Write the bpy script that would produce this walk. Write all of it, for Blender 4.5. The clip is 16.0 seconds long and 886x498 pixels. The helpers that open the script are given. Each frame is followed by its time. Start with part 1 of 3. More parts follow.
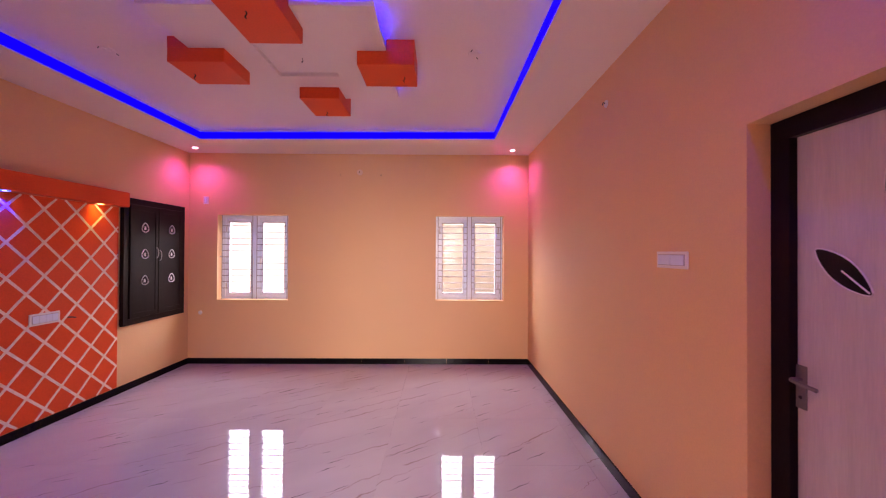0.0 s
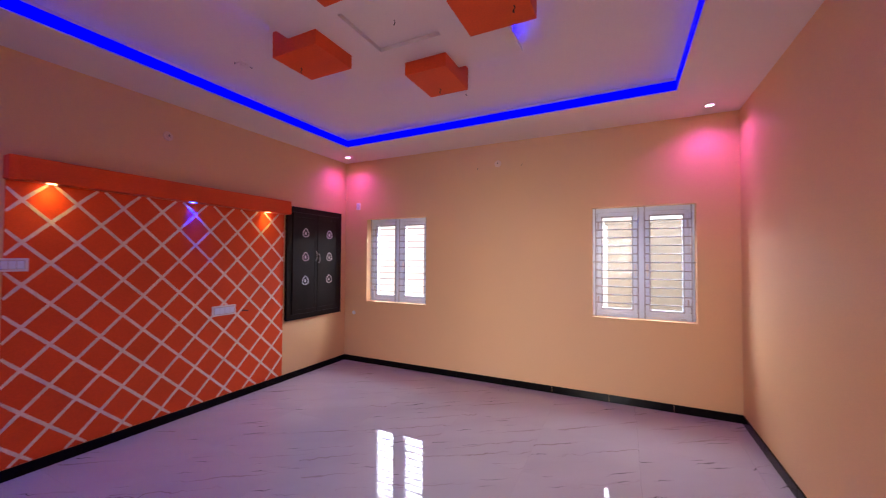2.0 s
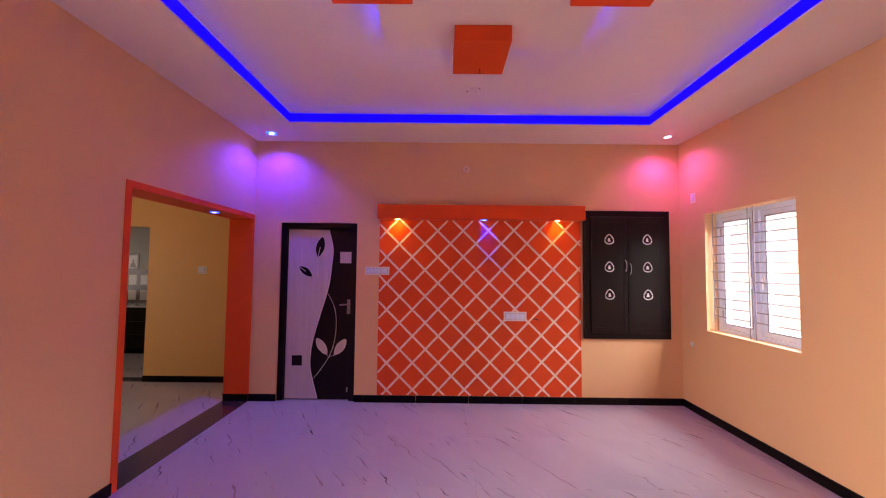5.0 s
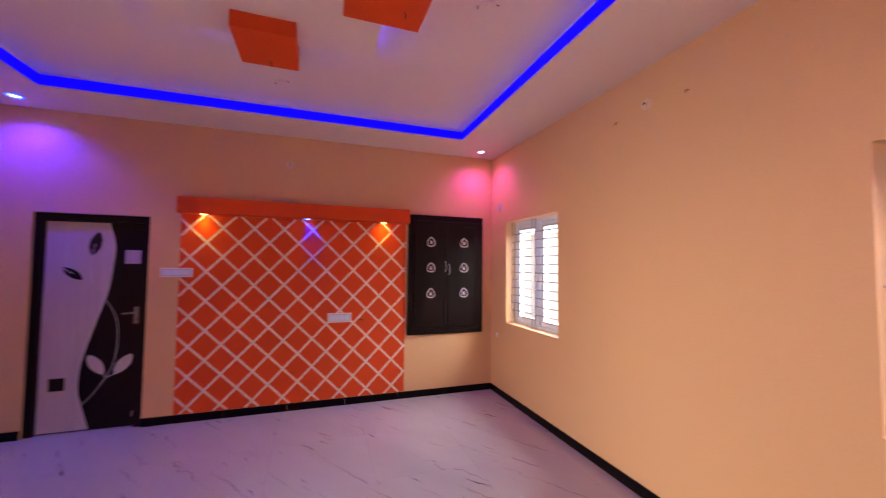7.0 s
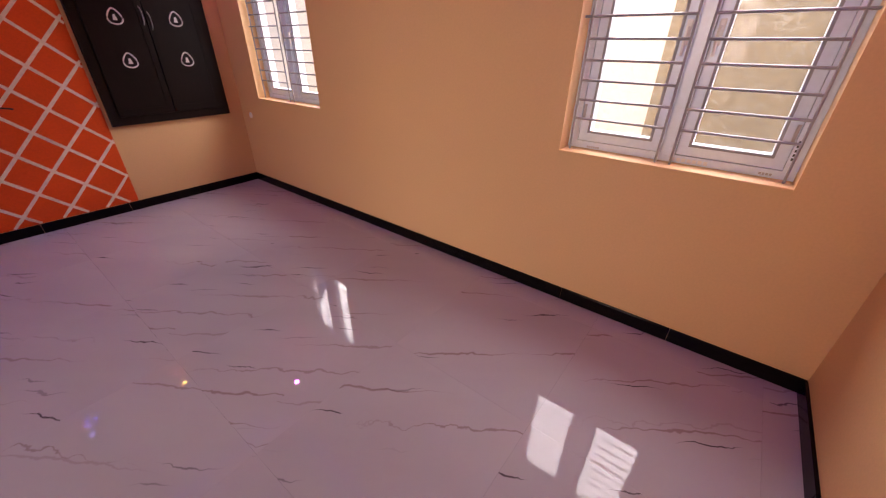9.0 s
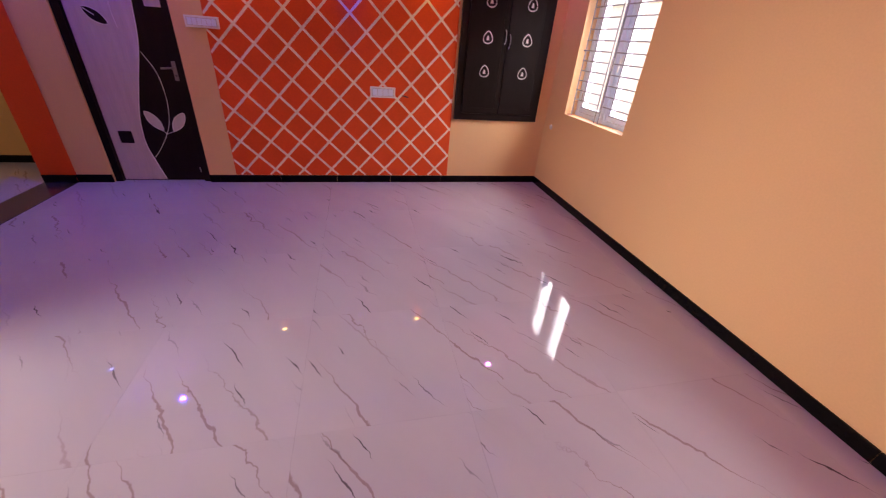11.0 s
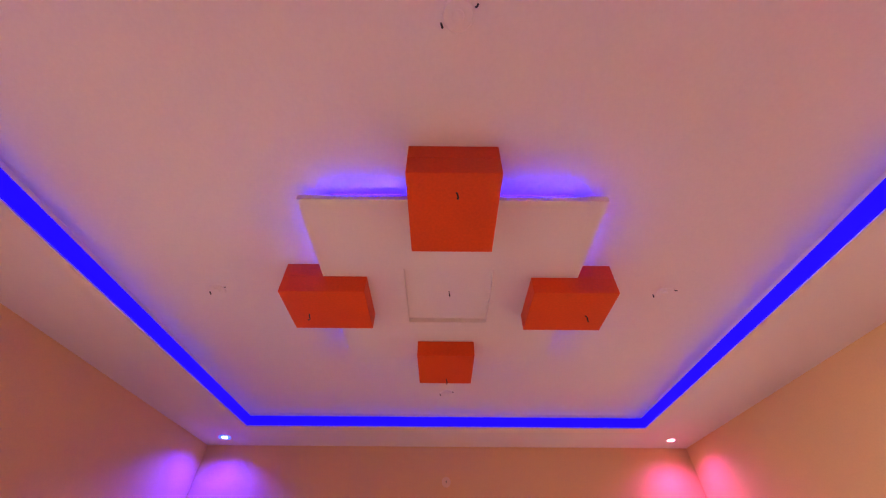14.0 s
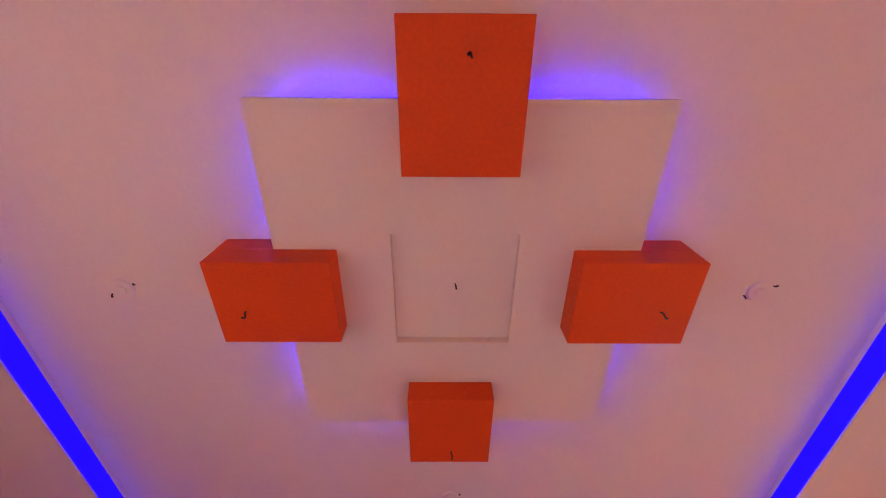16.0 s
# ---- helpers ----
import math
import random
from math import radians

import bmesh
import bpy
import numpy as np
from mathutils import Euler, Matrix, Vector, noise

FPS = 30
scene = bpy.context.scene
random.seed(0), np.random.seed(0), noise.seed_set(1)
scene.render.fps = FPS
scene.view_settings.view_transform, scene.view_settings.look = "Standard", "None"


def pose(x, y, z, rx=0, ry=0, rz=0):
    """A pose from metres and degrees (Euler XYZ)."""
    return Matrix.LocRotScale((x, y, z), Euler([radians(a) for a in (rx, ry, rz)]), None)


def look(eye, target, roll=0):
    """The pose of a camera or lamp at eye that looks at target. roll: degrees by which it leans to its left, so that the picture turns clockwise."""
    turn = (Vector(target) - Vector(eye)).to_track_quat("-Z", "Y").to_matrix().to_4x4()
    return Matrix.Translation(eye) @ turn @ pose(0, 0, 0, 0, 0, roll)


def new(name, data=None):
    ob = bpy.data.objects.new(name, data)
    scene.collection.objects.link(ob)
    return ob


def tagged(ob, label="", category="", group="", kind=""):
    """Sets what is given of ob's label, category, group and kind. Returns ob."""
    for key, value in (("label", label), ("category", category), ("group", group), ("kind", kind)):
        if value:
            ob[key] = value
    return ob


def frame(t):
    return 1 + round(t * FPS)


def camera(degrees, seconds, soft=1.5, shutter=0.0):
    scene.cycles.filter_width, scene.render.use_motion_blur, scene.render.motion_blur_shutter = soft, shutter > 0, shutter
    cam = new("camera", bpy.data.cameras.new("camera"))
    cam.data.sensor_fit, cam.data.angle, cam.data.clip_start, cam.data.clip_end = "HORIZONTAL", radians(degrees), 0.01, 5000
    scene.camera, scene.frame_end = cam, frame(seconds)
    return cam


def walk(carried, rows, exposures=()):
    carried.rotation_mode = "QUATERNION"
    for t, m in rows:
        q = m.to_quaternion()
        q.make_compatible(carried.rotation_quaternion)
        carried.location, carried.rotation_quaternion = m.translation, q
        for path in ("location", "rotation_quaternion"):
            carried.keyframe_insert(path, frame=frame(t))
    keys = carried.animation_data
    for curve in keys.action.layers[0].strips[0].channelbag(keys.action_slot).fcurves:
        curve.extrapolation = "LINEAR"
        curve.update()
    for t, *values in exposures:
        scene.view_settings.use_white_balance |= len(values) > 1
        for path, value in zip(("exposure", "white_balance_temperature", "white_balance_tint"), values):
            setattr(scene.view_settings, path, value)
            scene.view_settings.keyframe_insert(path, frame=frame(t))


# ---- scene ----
cam = camera(100.6, 16.0, 1.15, 0.2)
PATH = [
    (0, (0.49, 0.223, 1.65), (0.505, 2.223, 1.666), 0.3),
    (0.5, (0.473, 0.535, 1.635), (0.488, 2.535, 1.641), 0.4),
    (1, (0.518, 0.821, 1.671), (0.471, 2.82, 1.695), 0.2),
    (1.5, (0.687, 0.926, 1.656), (0.23, 2.873, 1.68), 0.1),
    (2, (0.745, 1.1, 1.599), (-0.135, 2.895, 1.647), 0.3),
    (2.5, (0.969, 1.379, 1.628), (-0.394, 2.842, 1.667), 0.2),
    (3, (1.014, 1.69, 1.629), (-0.727, 2.674, 1.647), 0.8),
    (3.5, (1.089, 2.062, 1.615), (-0.865, 2.488, 1.636), 0.4),
    (3.7, (1.106, 2.144, 1.627), (-0.876, 2.407, 1.655), 0.4),
    (5.8, (1.197, 3.139, 1.554), (-0.8, 3.118, 1.659), 0.6),
    (6, (1.202, 3.164, 1.583), (-0.795, 3.158, 1.681), 0.5),
    (6.5, (1.267, 3.233, 1.611), (-0.73, 3.278, 1.704), 0.5),
    (7, (1.298, 3.407, 1.63), (-0.591, 4.056, 1.721), 0.6),
    (7.5, (1.334, 3.488, 1.591), (-0.135, 4.841, 1.691), -0.2),
    (8, (1.299, 3.565, 1.6), (0.068, 5.14, 1.668), -0.4),
    (8.5, (1.209, 3.616, 1.505), (0.041, 5.144, 0.957), 0.1),
    (9, (1.173, 3.635, 1.44), (0.105, 5.016, 0.465), 0.7),
    (9.5, (1.12, 3.507, 1.451), (-0.199, 4.65, 0.473), 1.0),
    (9.7, (1.107, 3.472, 1.447), (-0.328, 4.466, 0.471), 1.2),
    (11.8, (1.205, 3.27, 1.642), (-0.69, 3.247, 1.002), 0.8),
    (12, (1.272, 3.174, 1.671), (-0.712, 3.177, 1.422), 0.7),
    (12.5, (1.437, 3.148, 1.806), (-0.475, 3.153, 2.393), 0.4),
    (13, (1.521, 3.127, 1.843), (-0.153, 3.123, 2.937), 0.7),
    (13.5, (1.388, 3.04, 1.852), (-0.179, 3.037, 3.094), 0.5),
    (14, (1.069, 3.048, 1.88), (-0.369, 3.048, 3.27), 0.4),
    (14.5, (0.703, 3.045, 1.9), (-0.508, 3.051, 3.492), 0.1),
    (15, (0.383, 3.042, 1.905), (-0.627, 3.051, 3.631), -0.1),
    (15.5, (0.24, 3.026, 1.921), (-0.663, 3.035, 3.706), -0.3),
    (16, (0.181, 3.027, 1.927), (-0.722, 3.039, 3.712), -0.5),
]
# stops, kelvin and tint as the filming camera drifts
EXPOSURES = [
    (0, 2.85, 6900, 35), (1, 2.75, 6100, 21), (2, 2.6, 6000, 16), (3, 2.7, 6900, 26), (3.5, 3.15, 7200, 24), (6.5, 3.15, 7200, 23),
    (7, 2.9, 6900, 18), (7.5, 2.1, 7400, 19), (8, 2.05, 7300, 19), (9, 2.25, 7300, 22), (9.5, 2.4, 7200, 21), (12, 3.05, 7000, 19),
    (12.5, 3.1, 7000, 17), (13.5, 3.15, 7600, 24), (16, 3.1, 8100, 27),
]
walk(cam, [(t, look(eye, target, roll)) for t, eye, target, roll in PATH], EXPOSURES)
ENTRY_W, SKY_W, CORNER_W, LED_E, PANEL_E = 70.0, 600.0, 4.2, 0.17, 4.8

# ---- world, sun, daylight ----
world = bpy.data.worlds.new("sky")
scene.world = world
world.use_nodes = True
wn = world.node_tree
sky = wn.nodes.new("ShaderNodeTexSky")
sky.sky_type, sky.sun_disc = "NISHITA", False
sky.sun_elevation, sky.sun_rotation = radians(51), radians(83)
sky.air_density, sky.dust_density = 1.0, 3.0
wn.links.new(sky.outputs[0], wn.nodes["Background"].inputs[0])
wn.nodes["Background"].inputs[1].default_value = 0.09
sun_data = bpy.data.lights.new("sun", "SUN")
sun_data.energy, sun_data.angle, sun_data.color = 2.0, radians(4), (1.0, 0.95, 0.88)
sun = new("sun", sun_data)
sun.matrix_world = look((0, 0, 30), (-24, -3, 0))


def area_light(name, m, w, h, watts, col):
    d = bpy.data.lights.new(name, "AREA")
    d.shape, d.size, d.size_y, d.energy, d.color = "RECTANGLE", w, h, watts, col
    ob = new(name, d)
    ob.matrix_world = m
    return ob


def spot_light(name, eye, target, watts, col, degrees, blend, size=0.03):
    d = bpy.data.lights.new(name, "SPOT")
    d.energy, d.color, d.spot_size, d.spot_blend, d.shadow_soft_size = watts, col, radians(degrees), blend, size
    ob = new(name, d)
    ob.matrix_world = look(eye, target)
    return ob


PINK, BLUE, AMBER, VIOLET = (0.9, 0.12, 1.0), (0.0, 0.0, 1.0), (1.0, 0.66, 0.03), (0.04, 0.01, 1.0)
area_light("entrance_daylight", look((0.75, -3.0, 2.15), (-0.2, 4.0, 0.9)), 2.4, 2.2, ENTRY_W, (1.0, 0.93, 0.84))
# unseen fill lamp added inside the windowless kitchen to brighten it
area_light("kitchen_fill", look((-5.0, -3.75, 1.5), (-5.0, 0, 1.2)), 1.0, 1.0, 0.9, (1.0, 0.95, 0.9))
area_light("dining_daylight", look((-2.2, -3.1, 1.7), (-3.0, 0, 1.0)), 1.2, 1.0, 1.5, (1.0, 0.85, 0.65))

# open sky as a lamp panel above the added pale wall, seen through both windows
area_light("sky_light", look((-0.7, 9.3, 4.95), (-0.7, 5.6, 2.7)), 14.0, 4.7, SKY_W, (0.95, 0.97, 1.0))


# ---- materials ----
def nodes_of(name):
    m = bpy.data.materials.new(name)
    m.use_nodes = True
    return m, m.node_tree, m.node_tree.nodes["Principled BSDF"]


def paint(name, col, rough=0.6, vary=0.08, scale=1.2, fine=60.0, bump=0.05, metal=0.0, spec=0.5, stretch=(1, 1, 1), per_object=0.0):
    """A painted or plain surface with cloudy and fine variation and a slight relief."""
    m, t, b = nodes_of(name)
    co = t.nodes.new("ShaderNodeTexCoord")
    mp = t.nodes.new("ShaderNodeMapping")
    mp.inputs["Scale"].default_value = stretch
    t.links.new(co.outputs["Object"], mp.inputs[0])
    big, small = t.nodes.new("ShaderNodeTexNoise"), t.nodes.new("ShaderNodeTexNoise")
    big.inputs["Scale"].default_value, big.inputs["Detail"].default_value = scale, 5
    small.inputs["Scale"].default_value, small.inputs["Detail"].default_value = fine, 4
    for n in (big, small):
        t.links.new(mp.outputs[0], n.inputs["Vector"])
    add = t.nodes.new("ShaderNodeMath")
    add.operation = "ADD"
    t.links.new(big.outputs[0], add.inputs[0])
    t.links.new(small.outputs[0], add.inputs[1])
    ramp = t.nodes.new("ShaderNodeMapRange")
    ramp.inputs["From Min"].default_value, ramp.inputs["From Max"].default_value = 0.6, 1.4
    ramp.inputs["To Min"].default_value, ramp.inputs["To Max"].default_value = 1 - vary, 1 + vary
    t.links.new(add.outputs[0], ramp.inputs[0])
    hsv = t.nodes.new("ShaderNodeHueSaturation")
    hsv.inputs["Color"].default_value = (*col, 1)
    t.links.new(ramp.outputs[0], hsv.inputs["Value"])
    t.links.new(hsv.outputs[0], b.inputs["Base Color"])
    if per_object:
        info = t.nodes.new("ShaderNodeObjectInfo")
        r2 = t.nodes.new("ShaderNodeMapRange")
        r2.inputs["To Min"].default_value, r2.inputs["To Max"].default_value = 1 - per_object, 1 + per_object
        t.links.new(info.outputs["Random"], r2.inputs[0])
        mu = t.nodes.new("ShaderNodeMath")
        mu.operation = "MULTIPLY"
        t.links.new(ramp.outputs[0], mu.inputs[0])
        t.links.new(r2.outputs[0], mu.inputs[1])
        t.links.new(mu.outputs[0], hsv.inputs["Value"])
    rr = t.nodes.new("ShaderNodeMapRange")
    rr.inputs["To Min"].default_value, rr.inputs["To Max"].default_value = rough * 0.85, min(1, rough * 1.15)
    t.links.new(big.outputs[0], rr.inputs[0])
    t.links.new(rr.outputs[0], b.inputs["Roughness"])
    b.inputs["Metallic"].default_value = metal
    b.inputs["Specular IOR Level"].default_value = spec
    if bump:
        bp = t.nodes.new("ShaderNodeBump")
        bp.inputs["Strength"].default_value, bp.inputs["Distance"].default_value = bump, 0.01
        t.links.new(add.outputs[0], bp.inputs["Height"])
        t.links.new(bp.outputs[0], b.inputs["Normal"])
    return m


def glow(name, col, strength):
    m, t, b = nodes_of(name)
    b.inputs["Base Color"].default_value = (*[0.25 * c for c in col], 1)
    b.inputs["Roughness"].default_value = 0.6
    b.inputs["Specular IOR Level"].default_value = 0.1
    b.inputs["Emission Color"].default_value = (*col, 1)
    b.inputs["Emission Strength"].default_value = strength
    return m


def marble(name):
    """Polished pale vitrified tile with short dark veins that run one way."""
    m, t, b = nodes_of(name)
    N, L = t.nodes.new, t.links.new
    co, mp = N("ShaderNodeTexCoord"), N("ShaderNodeMapping")
    mp.inputs["Rotation"].default_value = (0, 0, radians(-34))
    info, spread, moved = N("ShaderNodeObjectInfo"), N("ShaderNodeVectorMath"), N("ShaderNodeVectorMath")
    spread.operation, moved.operation = "SCALE", "ADD"
    spread.inputs[0].default_value = (37.0, 53.0, 0.0)
    L(info.outputs["Random"], spread.inputs["Scale"])
    L(co.outputs["Object"], moved.inputs[0])
    L(spread.outputs[0], moved.inputs[1])
    L(moved.outputs[0], mp.inputs[0])

    def noise_at(sx, sy, scale, detail, seed, distort=0.0):
        q = N("ShaderNodeMapping")
        q.inputs["Scale"].default_value, q.inputs["Location"].default_value = (sx, sy, 1), (seed, seed * 0.7, 0)
        L(mp.outputs[0], q.inputs[0])
        n = N("ShaderNodeTexNoise")
        n.inputs["Scale"].default_value, n.inputs["Detail"].default_value, n.inputs["Distortion"].default_value = scale, detail, distort
        L(q.outputs[0], n.inputs["Vector"])
        return n.outputs[0]

    def remap(a, f0, f1, t0, t1):
        r = N("ShaderNodeMapRange")
        for k, v in zip(("From Min", "From Max", "To Min", "To Max"), (f0, f1, t0, t1)):
            r.inputs[k].default_value = v
        L(a, r.inputs[0])
        return r.outputs[0]

    def math_op(op, a, c):
        n = N("ShaderNodeMath")
        n.operation = op
        L(a, n.inputs[0])
        if isinstance(c, (int, float)):
            n.inputs[1].default_value = c
        else:
            L(c, n.inputs[1])
        return n.outputs[0]

    def strokes(sx, sy, seed, half_len, half_wide, jag, share):
        """Separate short veins, one in each cell of a stretched cell pattern."""
        q = N("ShaderNodeMapping")
        q.inputs["Scale"].default_value, q.inputs["Location"].default_value = (sx, sy, 0), (seed, seed * 0.7, 0)
        L(mp.outputs[0], q.inputs[0])
        v = N("ShaderNodeTexVoronoi")
        v.voronoi_dimensions = "2D"
        v.inputs["Scale"].default_value = 1.0
        L(q.outputs[0], v.inputs["Vector"])
        d = N("ShaderNodeVectorMath")
        d.operation = "SUBTRACT"
        L(q.outputs[0], d.inputs[0])
        L(v.outputs["Position"], d.inputs[1])
        xyz, rgb = N("ShaderNodeSeparateXYZ"), N("ShaderNodeSeparateColor")
        L(d.outputs[0], xyz.inputs[0])
        L(v.outputs["Color"], rgb.inputs[0])
        wobble = math_op("MULTIPLY", math_op("SUBTRACT", noise_at(1, 1, 9.0, 4, seed + 5), 0.5), jag)
        lean = math_op("MULTIPLY", math_op("SUBTRACT", rgb.outputs[1], 0.5), 0.55)
        dy = math_op("ADD", math_op("ADD", xyz.outputs[1], wobble), math_op("MULTIPLY", xyz.outputs[0], lean))
        taper = remap(math_op("ABSOLUTE", xyz.outputs[0], 0.0), 0.0, half_len, half_wide, 0.0)
        inside = math_op("SUBTRACT", taper, math_op("ABSOLUTE", dy, 0.0))
        keep = remap(rgb.outputs[0], 1 - share, 1 - share + 0.35, 0.0, 1.0)
        return math_op("MULTIPLY", remap(inside, 0.0, half_wide * 0.45, 0.0, 1.0), keep)

    dark = math_op("MAXIMUM", strokes(1.3, 4.2, 3.1, 0.20, 0.026, 0.34, 0.62), strokes(2.1, 6.0, 27.3, 0.2, 0.03, 0.5, 0.35))
    faint = math_op("MAXIMUM", strokes(0.85, 3.1, 14.7, 0.40, 0.028, 0.26, 0.85), strokes(0.5, 2.0, 51.9, 0.42, 0.018, 0.3, 0.6))
    cloud = noise_at(0.5, 1.6, 1.6, 6, 40.0)
    base = N("ShaderNodeMix")
    base.data_type = "RGBA"
    base.inputs["A"].default_value, base.inputs["B"].default_value = (0.39, 0.365, 0.385, 1), (0.50, 0.48, 0.50, 1)
    L(cloud, base.inputs["Factor"])
    one = N("ShaderNodeMix")
    one.data_type = "RGBA"
    one.inputs["B"].default_value = (0.27, 0.20, 0.19, 1)
    L(base.outputs["Result"], one.inputs["A"])
    L(math_op("MULTIPLY", faint, 0.8), one.inputs["Factor"])
    two = N("ShaderNodeMix")
    two.data_type = "RGBA"
    two.inputs["B"].default_value = (0.06, 0.045, 0.05, 1)
    L(one.outputs["Result"], two.inputs["A"])
    L(math_op("MULTIPLY", dark, 0.95), two.inputs["Factor"])
    L(two.outputs["Result"], b.inputs["Base Color"])
    L(remap(noise_at(1, 1, 3.0, 4, 70.0), 0.3, 0.7, 0.012, 0.03), b.inputs["Roughness"])
    b.inputs["Specular IOR Level"].default_value = 0.42
    bp = N("ShaderNodeBump")
    bp.inputs["Strength"].default_value, bp.inputs["Distance"].default_value = 0.035, 0.01
    L(noise_at(1, 1, 2.2, 2, 90.0), bp.inputs["Height"])
    L(bp.outputs[0], b.inputs["Normal"])
    return m


def clear_glass(name, haze):
    """Window glass; haze is the share of wrinkled film that scatters the light."""
    m, t, b = nodes_of(name)
    N, L = t.nodes.new, t.links.new
    out = t.nodes["Material Output"]
    tr, gl = N("ShaderNodeBsdfTransparent"), N("ShaderNodeBsdfGlossy")
    gl.inputs["Roughness"].default_value = 0.02
    mix = N("ShaderNodeMixShader")
    mix.inputs[0].default_value = 0.008
    L(tr.outputs[0], mix.inputs[1])
    L(gl.outputs[0], mix.inputs[2])
    last = mix.outputs[0]
    if haze:
        co, no, wr = N("ShaderNodeTexCoord"), N("ShaderNodeTexNoise"), N("ShaderNodeTexNoise")
        no.inputs["Scale"].default_value, no.inputs["Detail"].default_value, no.inputs["Distortion"].default_value = 11, 5, 1.6
        wr.inputs["Scale"].default_value, wr.inputs["Detail"].default_value = 2.5, 2
        for n in (no, wr):
            L(co.outputs["Object"], n.inputs["Vector"])
        sub, ab, r = N("ShaderNodeMath"), N("ShaderNodeMath"), N("ShaderNodeMapRange")
        sub.operation, ab.operation = "SUBTRACT", "ABSOLUTE"
        sub.inputs[1].default_value = 0.5
        L(no.outputs[0], sub.inputs[0])
        L(sub.outputs[0], ab.inputs[0])
        r.inputs["From Max"].default_value, r.inputs["To Min"].default_value, r.inputs["To Max"].default_value = 0.012, haze + 0.10, haze
        L(ab.outputs[0], r.inputs[0])
        ts = N("ShaderNodeBsdfTranslucent")
        ts.inputs[0].default_value = (0.85, 0.84, 0.78, 1)
        bp = N("ShaderNodeBump")
        bp.inputs["Strength"].default_value, bp.inputs["Distance"].default_value = 0.6, 0.02
        L(no.outputs[0], bp.inputs["Height"])
        L(bp.outputs[0], ts.inputs["Normal"])
        m2 = N("ShaderNodeMixShader")
        L(r.outputs[0], m2.inputs[0])
        L(last, m2.inputs[1])
        L(ts.outputs[0], m2.inputs[2])
        last = m2.outputs[0]
    L(last, out.inputs["Surface"])
    return m


WALL = paint("peach_wall_paint", (0.78, 0.482, 0.240), 0.55, 0.05, 0.7, 90, 0.03)
YELLOW = paint("ochre_wall_paint", (0.72, 0.43, 0.13), 0.55, 0.05, 0.7, 90, 0.03)
CEIL = paint("white_ceiling_paint", (0.82, 0.72, 0.68), 0.7, 0.03, 0.8, 70, 0.03)
ORANGE = paint("orange_paint", (0.78, 0.088, 0.016), 0.5, 0.10, 2.0, 80, 0.04, spec=0.25)
STRIPE = paint("pale_stripe_paint", (0.88, 0.70, 0.60), 0.6, 0.16, 9.0, 60, 0.06)
BLACK = paint("black_granite", (0.006, 0.005, 0.005), 0.19, 0.4, 30, 220, 0.0, spec=0.13)
SILL = paint("grey_granite", (0.05, 0.045, 0.045), 0.2, 0.35, 25, 180, 0.0)
DARKWOOD = paint("dark_wood", (0.010, 0.0055, 0.005), 0.42, 0.35, 3, 40, 0.06, spec=0.16, stretch=(6, 6, 0.5))
PALEWOOD = paint("pale_laminate", (0.55, 0.47, 0.47), 0.32, 0.16, 2.2, 30, 0.02, stretch=(9, 9, 0.35))
PALE = paint("pale_peach_plastic", (0.80, 0.58, 0.42), 0.4, 0.05, 5, 60, 0.0)
WHITE = paint("white_plastic", (0.80, 0.78, 0.76), 0.35, 0.03, 5, 60, 0.0)
GREY = paint("grey_plastic", (0.45, 0.42, 0.43), 0.35, 0.04, 5, 60, 0.0)
UPVC = paint("white_upvc", (0.76, 0.85, 0.98), 0.25, 0.05, 4, 50, 0.0)
GASKET = paint("rubber_gasket", (0.30, 0.30, 0.33), 0.6, 0.1, 8, 70, 0.0)
IRON = paint("painted_iron", (0.33, 0.33, 0.37), 0.4, 0.1, 8, 70, 0.0, metal=0.2)
STEEL = paint("brushed_steel", (0.22, 0.19, 0.18), 0.4, 0.1, 20, 100, 0.0, metal=0.55)
CHROME = paint("pale_enamel", (0.80, 0.76, 0.76), 0.25, 0.04, 20, 100, 0.0)
WIRE = paint("black_wire", (0.015, 0.012, 0.012), 0.5, 0.2, 20, 100, 0.0)
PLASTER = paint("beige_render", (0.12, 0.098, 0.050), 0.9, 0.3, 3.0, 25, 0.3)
CREAM = paint("cream_wall_paint", (0.70, 0.69, 0.65), 0.85, 0.12, 0.8, 20, 0.1)
EARTH = paint("dry_earth", (0.26, 0.20, 0.14), 0.95, 0.3, 0.6, 12, 0.4)
BROWNTILE = paint("brown_wall_tile", (0.055, 0.024, 0.014), 0.25, 0.15, 6, 60, 0.0)
PALETILE = paint("cream_wall_tile", (0.36, 0.32, 0.26), 0.25, 0.08, 6, 60, 0.0, per_object=0.08)
FLOOR = marble("polished_marble_tile")
LED_BLUE = glow("blue_led", (0.0, 0.0, 1.0), LED_E)
LED_PANEL = glow("violet_blue_led", (0.0, 0.0, 1.0), PANEL_E)
LENS_PINK = glow("pink_lens", (1.0, 0.45, 0.75), 3)
LENS_BLUE = glow("blue_lens", (0.35, 0.35, 1.0), 3)
LENS_RIM = glow("blue_rim_lens", (0.0, 0.05, 1.0), 0.8)
LENS_AMBER = glow("amber_lens", (1.0, 0.6, 0.12), 8)
GLASS = clear_glass("window_glass", 0.0)
FILM = clear_glass("window_glass_with_wrinkled_film", 0.035)

# ---- builders ----
ORIGIN = {}


def link(name, bm, mats, smooth=False):
    bmesh.ops.recalc_face_normals(bm, faces=bm.faces)
    me = bpy.data.meshes.new(name)
    bm.to_mesh(me)
    bm.free()
    for m in mats if isinstance(mats, (list, tuple)) else [mats]:
        me.materials.append(m)
    if smooth:
        for p in me.polygons:
            p.use_smooth = True
    return new(name, me)


